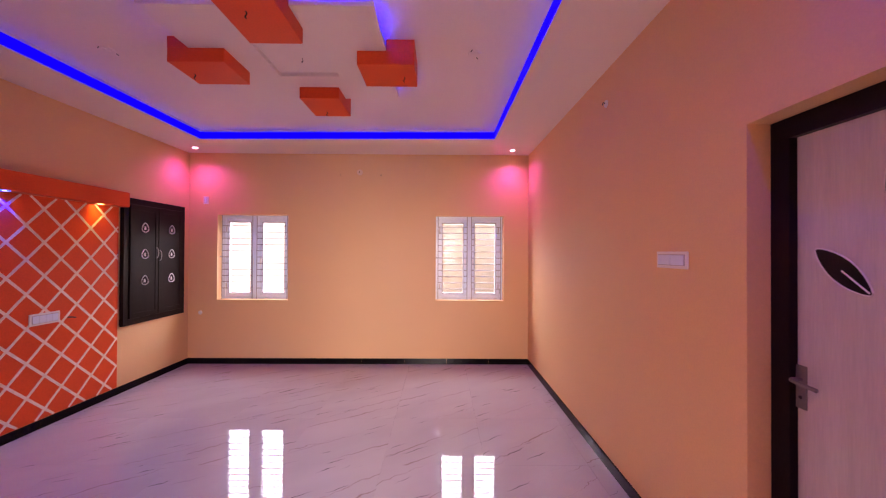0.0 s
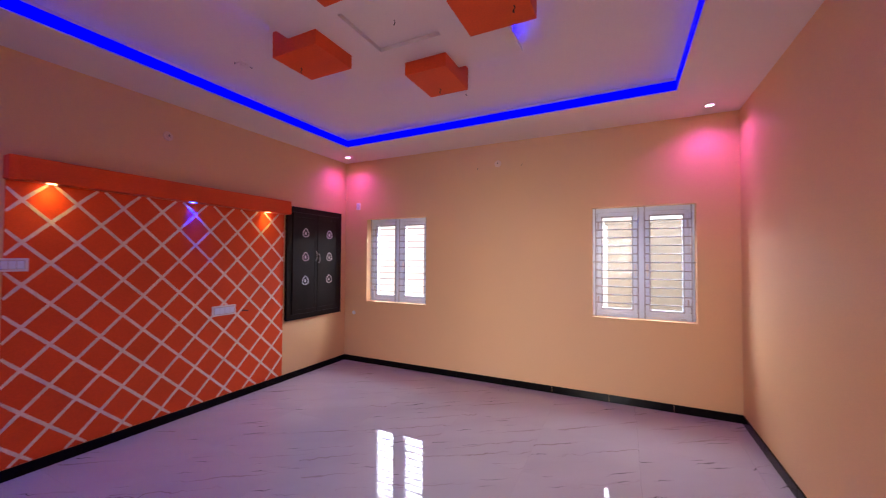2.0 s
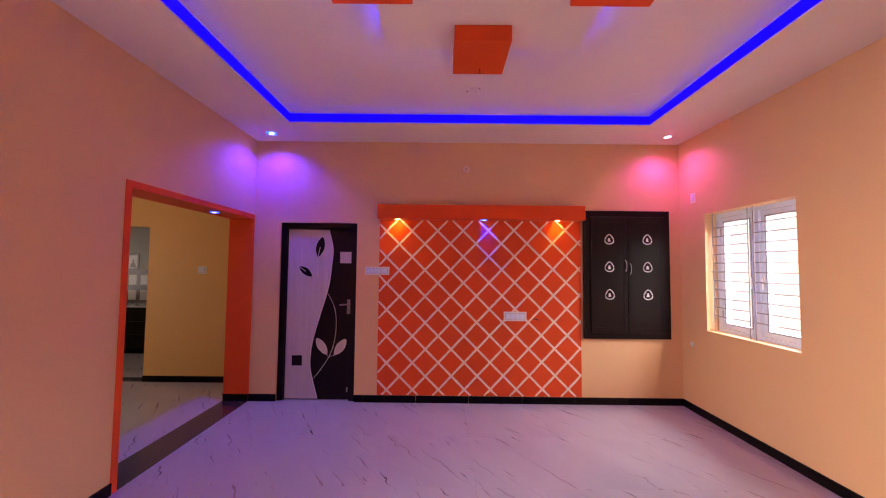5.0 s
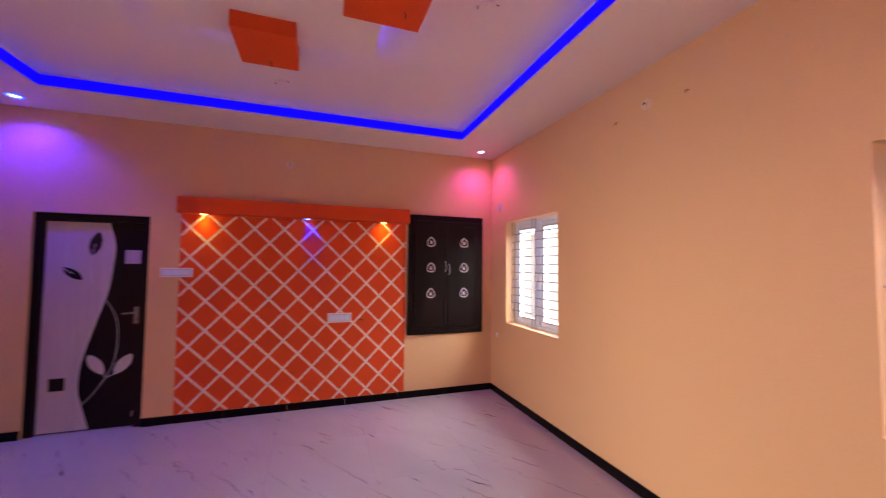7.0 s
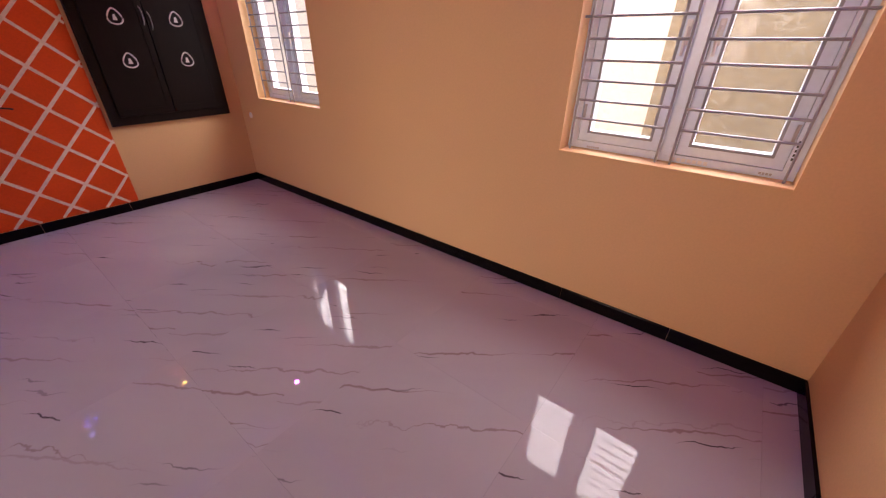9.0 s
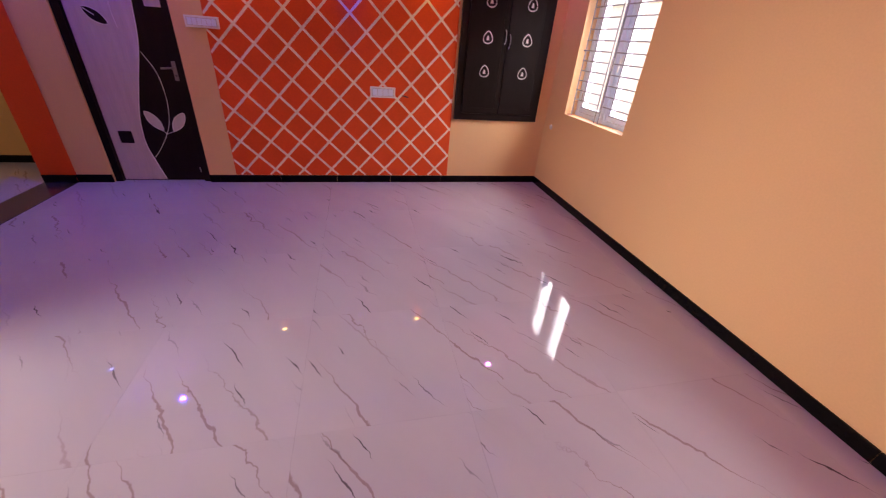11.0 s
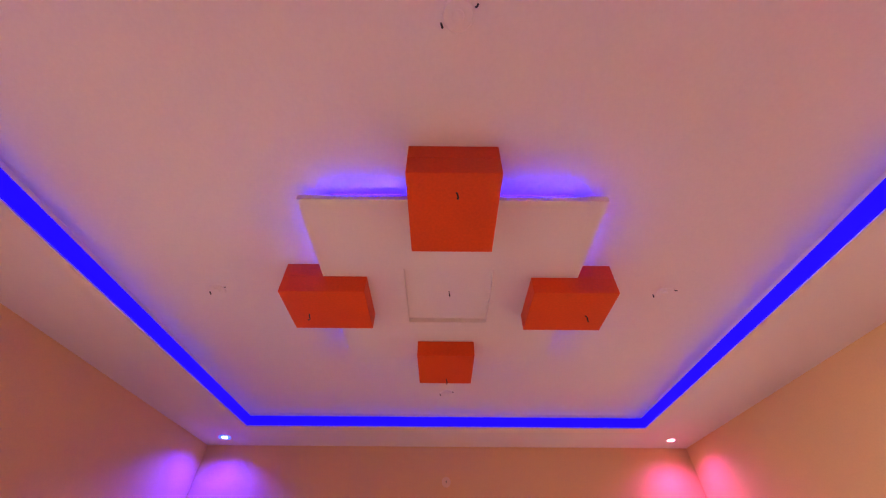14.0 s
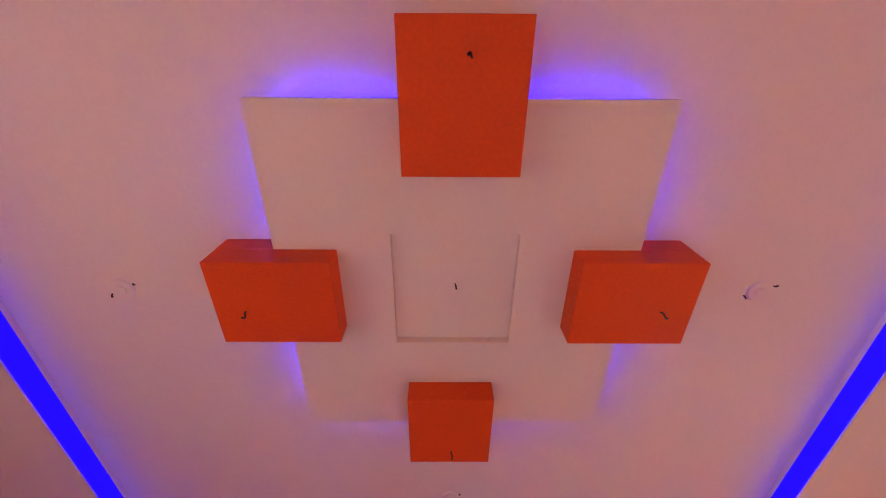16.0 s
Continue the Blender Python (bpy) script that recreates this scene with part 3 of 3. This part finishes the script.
    part("door_bolt", disc((lf + out * 0.003, design["bolt"], 0.1), (0, 0, 1), 0.008, 0.05, 10), STEEL, leaf)
    return d


door("door_1", XW - 0.02, 0.882, 1.796, 2.1, 1, "closed dark door with pale flowing inlay and leaves", {
    "curve": [(1.445, 2.02), (1.498, 1.80), (1.490, 1.63), (1.452, 1.32), (1.352, 0.965), (1.273, 0.65), (1.257, 0.40), (1.295, 0.22), (1.352, 0.015)],
    "frame": 0.068, "edge": 0.962, "stem_side": -1,
    "dark_leaves": [(1.345, 1.812, 0.25, 0.105, 78), (1.176, 1.516, 0.20, 0.085, -36)],
    "pale_leaves": [(1.390, 0.628, 0.215, 0.088, -56), (1.612, 0.622, 0.215, 0.09, 54)],
    "stems": [[(1.452, 1.25), (1.535, 1.08), (1.558, 0.86), (1.530, 0.64), (1.475, 0.50), (1.38, 0.35), (1.290, 0.24)], [(1.475, 0.50), (1.445, 0.54)], [(1.475, 0.50), (1.555, 0.53)],
              [(1.315, 1.68), (1.312, 1.55), (1.325, 1.43)]],
    "squares": [(1.655, 1.686, 0.135, PALEWOOD), (1.100, 0.460, 0.12, DARKWOOD)],
    "handle": (1.703, 1.10, -1), "bolt": 1.70})
door("door_2", XE + 0.10, 0.82, 1.772, 2.200, -1, "closed dark door with pale panel and leaf inlay", {
    "curve": [(1.16, 2.13), (1.11, 1.85), (1.13, 1.60), (1.20, 1.28), (1.30, 0.95), (1.37, 0.70), (1.385, 0.45), (1.34, 0.25), (1.28, 0.02)],
    "frame": 0.084, "edge": 1.683, "stem_side": -1,
    "dark_leaves": [(1.518, 1.590, 0.235, 0.085, 40), (1.335, 1.90, 0.26, 0.105, 100)],
    "pale_leaves": [(1.30, 0.63, 0.2, 0.085, 236), (1.06, 0.62, 0.2, 0.085, 126)],
    "stems": [[(1.21, 1.25), (1.12, 1.08), (1.09, 0.86), (1.12, 0.64), (1.20, 0.48), (1.33, 0.28)]],
    "squares": [(1.01, 1.72, 0.135, PALEWOOD)],
    "handle": (1.665, 1.125, -1), "bolt": 0.93})

# ---- orange feature wall with pale lattice ----
PY0, PY1, PZ0, PZ1 = 2.066, 4.458, SK_H + 0.004, 2.142
feat = thing("feature_panel", (XW, (PY0 + PY1) / 2, PZ0), "orange painted wall panel with pale diamond lattice", "wall panel")
part("panel", box(XW + 0.0005, XW + 0.007, PY0, PY1, PZ0, PZ1), ORANGE, feat)
CY, CZ, GY, GZ, LEAN = 2.150, 2.005, 0.3032, 0.3100, 0.0148
for sgn, lift in ((1, 0.0018), (-1, 0.0026)):
    slope = math.tan(math.atan(sgn * GZ / GY) + LEAN)
    for k in range(-20, 20):
        pts, rise = [], k * GZ * (1 + slope * LEAN)
        for y in (PY0, PY1):
            z = CZ + rise + slope * (y - CY)
            if PZ0 <= z <= PZ1:
                pts.append((y, z))
        for z in (PZ0, PZ1):
            y = CY + (z - CZ - rise) / slope
            if PY0 < y < PY1:
                pts.append((y, z))
        if len(pts) < 2:
            continue
        (ya, za), (yb, zb) = min(pts), max(pts)
        if math.hypot(yb - ya, zb - za) < 0.05:
            continue
        # a hand-rolled stripe: its width wavers a little
        m, b = max(3, int(abs(yb - ya) / 0.06)), bmesh.new()
        nrm = Vector((0, -(zb - za), yb - ya)).normalized()
        up, dn = [], []
        for i in range(m + 1):
            s = i / m
            p = Vector((XW + 0.007 + lift, ya + (yb - ya) * s, za + (zb - za) * s))
            wv = 0.0118 + 0.0016 * noise.noise(Vector((k * 7.3, s * 23, sgn * 5)))
            wo = 0.0118 + 0.0016 * noise.noise(Vector((k * 3.1, s * 19, sgn * 9 + 4)))
            up.append(p + nrm * wv)
            dn.append(p - nrm * wo)
        for q in up + dn:
            q.y, q.z = min(max(q.y, PY0), PY1), min(max(q.z, PZ0), PZ1)
        vu, vd = [b.verts.new(q) for q in up], [b.verts.new(q) for q in dn]
        bu, bd = [b.verts.new(q - Vector((lift, 0, 0))) for q in up], [b.verts.new(q - Vector((lift, 0, 0))) for q in dn]
        for i in range(m):
            b.faces.new([vu[i], vu[i + 1], vd[i + 1], vd[i]])
            b.faces.new([vu[i], bu[i], bu[i + 1], vu[i + 1]])
            b.faces.new([vd[i], vd[i + 1], bd[i + 1], bd[i]])
        part("stripe", b, STRIPE, feat)
header = thing("light_beam", (XW, 3.27, 2.144), "orange plaster beam with small downlights over the panel", "beam")
part("beam", box(XW + 0.0005, XW + 0.115, 2.053, 4.482, 2.144, 2.312, 0.006), ORANGE, header)


# ---- downlights ----
def downlight(at, lens, r, label, group, rim=None):
    d = thing("downlight", at, label, "downlight", group)
    inner = r * (0.55 if rim else 0.78)
    part("bezel", ring(at, (0, 0, -1), inner, r, 0.006), rim or WHITE, d)
    part("lens", disc(at, (0, 0, -1), inner, 0.003, 24), lens, d)
    return d


CORNERS = ((-2.93, 5.36, "pink"), (1.50, 5.38, "pink"), (-2.93, 0.86, "blue"), (1.50, 0.86, "blue"))
for x, y, c in CORNERS:
    downlight((x, y, SOFFIT), LENS_PINK if c == "pink" else LENS_BLUE, 0.042 if c == "pink" else 0.055, f"small round {c} downlight in the ceiling border", "corner downlights", LENS_RIM if c == "blue" else None)
    spot_light("corner_lamp", (x, y, SOFFIT - 0.012), (x, y, 0), CORNER_W if c == "pink" else CORNER_W * (4.0 if x < 0 else 1.2), PINK if c == "pink" else VIOLET, 140, 0.9 if c == "pink" else 0.7)
for y, c in ((2.285, "amber"), (3.300, "blue"), (4.165, "amber")):
    downlight((XW + 0.068, y, 2.144), LENS_AMBER if c == "amber" else LENS_BLUE, 0.036, f"small {c} downlight under the orange beam", "beam downlights", LENS_RIM if c == "blue" else None)
    spot_light("beam_lamp", (XW + 0.068, y, 2.133), (XW + 0.045, y, 1.2) if c == "amber" else (XW, y + 0.03, 2.0), 0.5 if c == "amber" else 4.5, AMBER if c == "amber" else BLUE, 105 if c == "amber" else 62, 0.9, 0.01)
downlight((-2.66, 0.42, OPEN_Z - 0.05), LENS_BLUE, 0.042, "small round blue downlight in the opening's soffit", "opening downlight", LENS_RIM)

# ---- hanging ceiling feature ----
PC = (0.085, -1.345, 2.418, 3.759)
HANG = 3.121
feature = thing("ceiling_panel", (-0.6, 3.088, HANG), "square white plaster panel with recessed centre, blue-lit edges", "ceiling panel")
part("panel_board", slab("z", HANG, HANG + 0.03, (PC[1], PC[0]), (PC[2], PC[3]), [(-0.860, -0.365, 2.845, 3.312)]), CEIL, feature)
part("recess_top", box(-0.872, -0.353, 2.833, 3.324, HANG + 0.031, HANG + 0.045), CEIL, feature)
spacer = slab("z", HANG + 0.0305, TOP - 0.001, (PC[1] + 0.16, PC[0] - 0.16), (PC[2] + 0.16, PC[3] - 0.16), [(-0.88, -0.345, 2.825, 3.332)])
part("spacer", spacer, CEIL, feature)
e, d = 0.04, 0.125
zs0, zs1 = HANG + 0.034, HANG + 0.052
for x0, x1, y0, y1 in ((PC[0] - e, PC[0] - e + 0.012, PC[2] + d, 2.86), (PC[0] - e, PC[0] - e + 0.012, 3.315, PC[3] - d), (PC[1] + d - 0.012, PC[1] + d, PC[2] + d, PC[3] - d),
                       (PC[1] + d, PC[0] - d, PC[2] + d - 0.012, PC[2] + d), (PC[1] + d, PC[0] - d, PC[3] - d, PC[3] - d + 0.012)):
    up = 0.022 if x0 > PC[0] - 0.1 else 0.0
    part("light_strip", box(x0, x1, y0, y1, zs0 + up, zs1 + up), LED_PANEL, feature, "blue light strip")


def block(x0, x1, y0, y1, wire):
    cx, cy = (x0 + x1) / 2, (y0 + y1) / 2
    b = thing("ceiling_block", (cx, cy, 3.019), "orange plaster block across the hanging panel's edge", "ceiling block", "orange ceiling blocks")
    px0, px1, py0, py1 = PC[1], PC[0], PC[2], PC[3]
    part("block_body", box(x0, x1, y0, y1, 3.019, HANG - 0.0005, 0.003), ORANGE, b)
    # the part outside the panel runs up to the ceiling
    g = 0.001
    up = (max(x0, px1 + g), x1, y0, y1) if x1 > px1 else (x0, min(x1, px0 - g), y0, y1) if x0 < px0 else (x0, x1, y0, min(y1, py0 - g)) if y0 < py0 else (x0, x1, max(y0, py1 + g), y1)
    part("block_riser", box(*up, HANG - 0.0005, TOP - 0.001), ORANGE, b)
    wx, wy = wire
    part("wire_end", tube(spline([(wx, wy, 3.022), (wx + 0.006, wy + 0.004, 3.007), (wx - 0.006, wy + 0.008, 2.992), (wx + 0.004, wy + 0.004, 2.98)], 4), 0.0035, 6), WIRE, b, "black wire end")


block(-0.128, 0.293, 2.907, 3.268, (0.200, 3.097))
block(-1.496, -1.085, 2.888, 3.254, (-1.42, 3.075))
block(-0.772, -0.425, 2.209, 2.649, (-0.63, 2.32))
block(-0.777, -0.425, 3.513, 3.950, (-0.63, 3.83))
part("wire_end", tube([(-0.591, 3.083, HANG + 0.032), (-0.586, 3.085, HANG + 0.012), (-0.598, 3.088, HANG + 0.0)], 0.0035, 6), WIRE, feature, "black wire end")


# ---- small fittings ----
def rosette(at, n, mat, label, r=0.045, wire=True):
    d = thing("outlet_cover", at, label, "outlet cover")
    part("cover", disc(at, n, r, 0.008, 24, top=0.9), mat, d)
    part("boss", disc(Vector(at) + Vector(n) * 0.008, n, r * 0.4, 0.004, 16, top=0.85), mat, d)
    if wire and n[2] < -0.5:
        for k in (-1, 1):
            a = Vector(at) + Vector((0.022 * k, 0.054 * k, 0))
            part("wire_end", tube(spline([a, a + Vector((0.004 * k, 0.003, -0.008)), a + Vector((0.012 * k, 0.006, -0.012))], 4), 0.0035, 6), WIRE, d)
    elif wire:
        t = Vector((0, 0, 1)) if abs(n[2]) < 0.5 else Vector((1, 0, 0))
        a = Vector(at) + Vector(n) * 0.011
        part("wire_end", tube(spline([a, a + Vector(n) * 0.015 + t * 0.01, a + Vector(n) * 0.02 - t * 0.012], 4), 0.003, 6), WIRE, d)


for x, y in ((-0.655, 4.345), (-0.655, 1.725), (-2.10, 3.085), (0.75, 3.09)):
    rosette((x, y, TOP), (0, 0, -1), CEIL, "round white ceiling outlet cover with wire", 0.05)
rosette((-0.555, YS, 2.73), (0, 1, 0), WHITE, "round white wall outlet cover with dark wire")
rosette((-0.70, YN, 2.815), (0, -1, 0), PALE, "round pale wall outlet cover with wire")
rosette((XW, 3.096, 2.76), (1, 0, 0), PALE, "round pale wall outlet cover with wire")
rosette((XE, 3.094, 2.82), (-1, 0, 0), WHITE, "round wall outlet cover with loose dark wire", 0.03)
rosette((-3.02, YN, 0.744), (0, -1, 0), WHITE, "round white wall outlet cover", 0.03, False)
for x in (-0.975, -0.385):
    nail = thing("wall_hook", (x, YN, 2.775), "small dark wall hook", "hook")
    part("shank", tube([(x, YN, 2.779), (x, YN - 0.02, 2.777), (x, YN - 0.024, 2.757)], 0.003, 6), WIRE, nail)


def switch_plate(face, axis, out, a, c, z0, z1, label, count):
    """A wall plate with count rockers or sockets on a wall that faces out."""
    mid = (a + c) / 2
    at = (face, mid, z0) if axis == "x" else (mid, face, z0)
    d = thing("switch_plate", at, label, "switch")

    def piece(u0, u1, w0, w1, d0, d1, bev):
        lo, hi = sorted((face + out * d0, face + out * d1))
        return box(lo, hi, u0, u1, w0, w1, bev) if axis == "x" else box(u0, u1, lo, hi, w0, w1, bev)

    part("plate", piece(a, c, z0, z1, 0.0, 0.010, 0.003), WHITE, d)
    part("inner_rim", piece(a + 0.018, c - 0.018, z0 + 0.016, z1 - 0.016, 0.0102, 0.0125, 0.001), GREY, d)
    w = (c - a - 0.044) / count
    for k in range(count):
        part("rocker", piece(a + 0.022 + k * w + 0.0015, a + 0.022 + (k + 1) * w - 0.0015, z0 + 0.02, z1 - 0.02, 0.0126, 0.017, 0.0015), UPVC, d)


switch_plate(XW + 0.0095, "x", 1, 1.905, 2.190, 1.484, 1.580, "white switch plate beside the orange panel", 6)
switch_plate(XW + 0.0095, "x", 1, 3.545, 3.812, 0.957, 1.066, "white socket plate on the orange panel", 4)
switch_plate(XE, "x", -1, 2.135, 2.405, 1.565, 1.659, "white switch plate on the peach wall", 2)
switch_plate(YN, "y", -1, -2.985, -2.912, 2.335, 2.445, "small white junction box on the wall", 1)
switch_plate(XD, "x", 1, -0.53, -0.41, 1.46, 1.56, "small white switch plate on the ochre wall", 2)
cable = thing("cable_end", (XW + 0.008, 3.90, 0.985), "short dark cable end poking out of the panel", "cable")
part("cable", tube(spline([(XW + 0.0075, 3.89, 0.985), (XW + 0.03, 3.91, 0.985), (XW + 0.035, 3.95, 0.975)], 5), 0.006, 8), WIRE, cable, "", True)

# ---- prayer cabinet ----
cab = thing("wall_cabinet", (XW, 4.985, 0.77), "dark wooden wall cabinet with pale bell ornaments", "cabinet")
QY0, QY1, QZ0, QZ1 = 4.486, 5.492, 0.768, 2.268
part("cabinet_frame", slab("x", XW - 0.15, XW + 0.035, (4.512, 5.458), (0.797, 2.238), [(4.58, 5.42, 0.86, 2.18)]), DARKWOOD, cab)
part("architrave", slab("x", XW + 0.0005, XW + 0.045, (QY0, QY1), (QZ0, QZ1), [(4.555, 5.430, 0.838, 2.198)]), DARKWOOD, cab)
part("back_board", box(XW - 0.149, XW - 0.13, 4.58, 5.42, 0.86, 2.18), DARKWOOD, cab)
mid = 4.9925
for y0, y1, hy in ((4.558, mid - 0.0015, mid - 0.026), (mid + 0.0015, 5.427, mid + 0.026)):
    leaf = part("cabinet_door", box(XW + 0.036, XW + 0.056, y0, y1, 0.841, 2.195, 0.003), DARKWOOD, cab)
    raised = slab("x", XW + 0.0562, XW + 0.060, (y0 + 0.004, y1 - 0.004), (0.846, 2.19), [(y0 + 0.05, y1 - 0.05, 0.90, 2.135)])
    part("door_border", raised, DARKWOOD, leaf)
    hz = 1.60 + (0.02 if hy < mid else -0.015)
    part("handle", tube(spline([(XW + 0.058, hy, hz - 0.068), (XW + 0.074, hy + 0.004, hz - 0.036), (XW + 0.074, hy + 0.004, hz + 0.036), (XW + 0.058, hy - 0.004, hz + 0.068)], 6), 0.0045, 8), GREY, leaf, "curved grey metal handle", True)
    by = 4.775 if hy < mid else 5.222
    for bz in (1.285, 1.607, 1.930):
        loop = [(XW + 0.0615, by + 0.048 * math.sin(a) * (1 - 0.38 * math.cos(a)), bz + 0.056 * math.cos(a)) for a in [2 * math.pi * k / 20 for k in range(20)]]
        bell = part("bell_ornament", tube(loop, 0.0060, 8, True), CHROME, leaf, "pale bell-shaped outline", True)
        part("clapper", plate([(-0.016, -0.022), (0.016, -0.022), (0.007, 0.02), (-0.007, 0.02)], (XW + 0.0565, by, bz - 0.005), (0, 1, 0), (0, 0, 1), (1, 0, 0), 0.005), CHROME, bell)

# ---- kitchen seen through the doorway ----
KX = -5.9
for k in range(4):
    y1 = -1.9 - 0.5 * k
    unit = thing("base_cabinet", (KX + 0.28, y1 - 0.25, 0), "dark kitchen base cabinet with slim handles", "cabinet", "kitchen base cabinets")
    part("cabinet_body", box(KX, KX + 0.53, y1 - 0.499, y1, 0.1, 0.818), DARKWOOD, unit)
    part("plinth", box(KX, KX + 0.48, y1 - 0.499, y1, 0.0, 0.0995), BLACK, unit)
    for z0, z1 in ((0.11, 0.34), (0.345, 0.575), (0.58, 0.81)):
        drawer = part("drawer_front", box(KX + 0.5305, KX + 0.548, y1 - 0.495, y1 - 0.004, z0, z1, 0.003), DARKWOOD, unit)
        part("handle", tube([(KX + 0.548, y1 - 0.30, z1 - 0.05), (KX + 0.57, y1 - 0.30, z1 - 0.05), (KX + 0.57, y1 - 0.20, z1 - 0.05), (KX + 0.548, y1 - 0.20, z1 - 0.05)], 0.004, 6), BLACK, drawer)
top = thing("worktop", (KX + 0.3, -2.9, 0.82), "polished dark granite kitchen worktop with pale edge", "worktop")
part("slab", box(KX, KX + 0.575, -3.95, -1.85, 0.8185, 0.852, 0.003), SILL, top)
part("edge_strip", box(KX + 0.5755, KX + 0.583, -3.95, -1.85, 0.822, 0.850), GREY, top, "pale worktop edge")
splash = thing("tile_splashback", (KX, -2.9, 0.853), "brown wall tiles with cream squares above the worktop", "splashback")
part("tile_backing", box(KX + 0.0005, KX + 0.010, -3.95, -1.85, 0.8525, 1.47), BROWNTILE, splash)
for k in range(9):
    for z in (0.90, 1.19):
        yy = -3.88 + k * 0.225
        part("tile", box(KX + 0.0102, KX + 0.014, yy, yy + 0.15, z, z + 0.19, 0.002), PALETILE, splash)
part("tile_backing", box(KX + 0.0005, KX + 0.010, -3.48, -3.03, 1.4705, 1.79), BROWNTILE, splash)
for yy in (-3.45, -3.225):
    pic = part("picture_tile", box(KX + 0.0102, KX + 0.014, yy, yy + 0.17, 1.50, 1.75, 0.002), PALETILE, splash)
    part("motif", plate([(0.02, 0.0), (0.15, 0.0), (0.13, 0.06), (0.10, 0.09), (0.095, 0.16), (0.075, 0.16), (0.07, 0.09), (0.04, 0.06)], (KX + 0.0142, yy, 1.52), (0, 1, 0), (0, 0, 1), (1, 0, 0), 0.002), BROWNTILE, pic)

# ---- outside ----
ground = setting("ground", slab("z", -0.6, -0.45, (-400, 400), (-400, 400), []), EARTH, "dry bare earth round the house", "ground")
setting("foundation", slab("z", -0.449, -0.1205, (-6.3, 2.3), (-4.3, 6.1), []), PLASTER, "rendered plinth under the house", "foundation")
nb = thing("neighbour_wall", (3.2, 7.3, -0.45), "beige rendered wall of the house next door", "house wall")
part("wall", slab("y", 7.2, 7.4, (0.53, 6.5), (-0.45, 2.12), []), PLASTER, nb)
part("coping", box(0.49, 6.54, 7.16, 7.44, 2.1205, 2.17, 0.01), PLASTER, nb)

# added wall: hides the horizon so the window view looks evenly overexposed
yard = thing("white_view_wall", (-6.5, 9.75, -0.45), "pale cream wall added to stand in for the white glare outside", "yard wall")
part("wall", slab("y", 9.6, 9.85, (-14.0, 0.9), (-0.45, 2.55), []), CREAM, yard)
part("coping", box(-14.05, 0.95, 9.55, 9.9, 2.551, 2.62, 0.015), CREAM, yard)

# ---- floor tiles, hairline joints ----
TILE = 0.8
tb = box(-TILE / 2 + 0.0003, TILE / 2 - 0.0003, -TILE / 2 + 0.0003, TILE / 2 - 0.0003, -0.002, 0.0)
bmesh.ops.recalc_face_normals(tb, faces=tb.faces)
tile_mesh = bpy.data.meshes.new("floor_tile")
tb.to_mesh(tile_mesh)
tb.free()
tile_mesh.materials.append(FLOOR)
for i in range(-7, 4):
    for j in range(-9, 4):
        x, y = -0.35 + TILE * i, 3.48 + TILE * j
        if x < -6.2 or x > 2.2 or y < -4.2 or (x < XW - 0.5 and y > 1.0) or (x > 0.0 and y < -1.4):
            continue
        t = new("floor_tile", tile_mesh)
        t.parent = floor
        t.location = (x, y, 0)
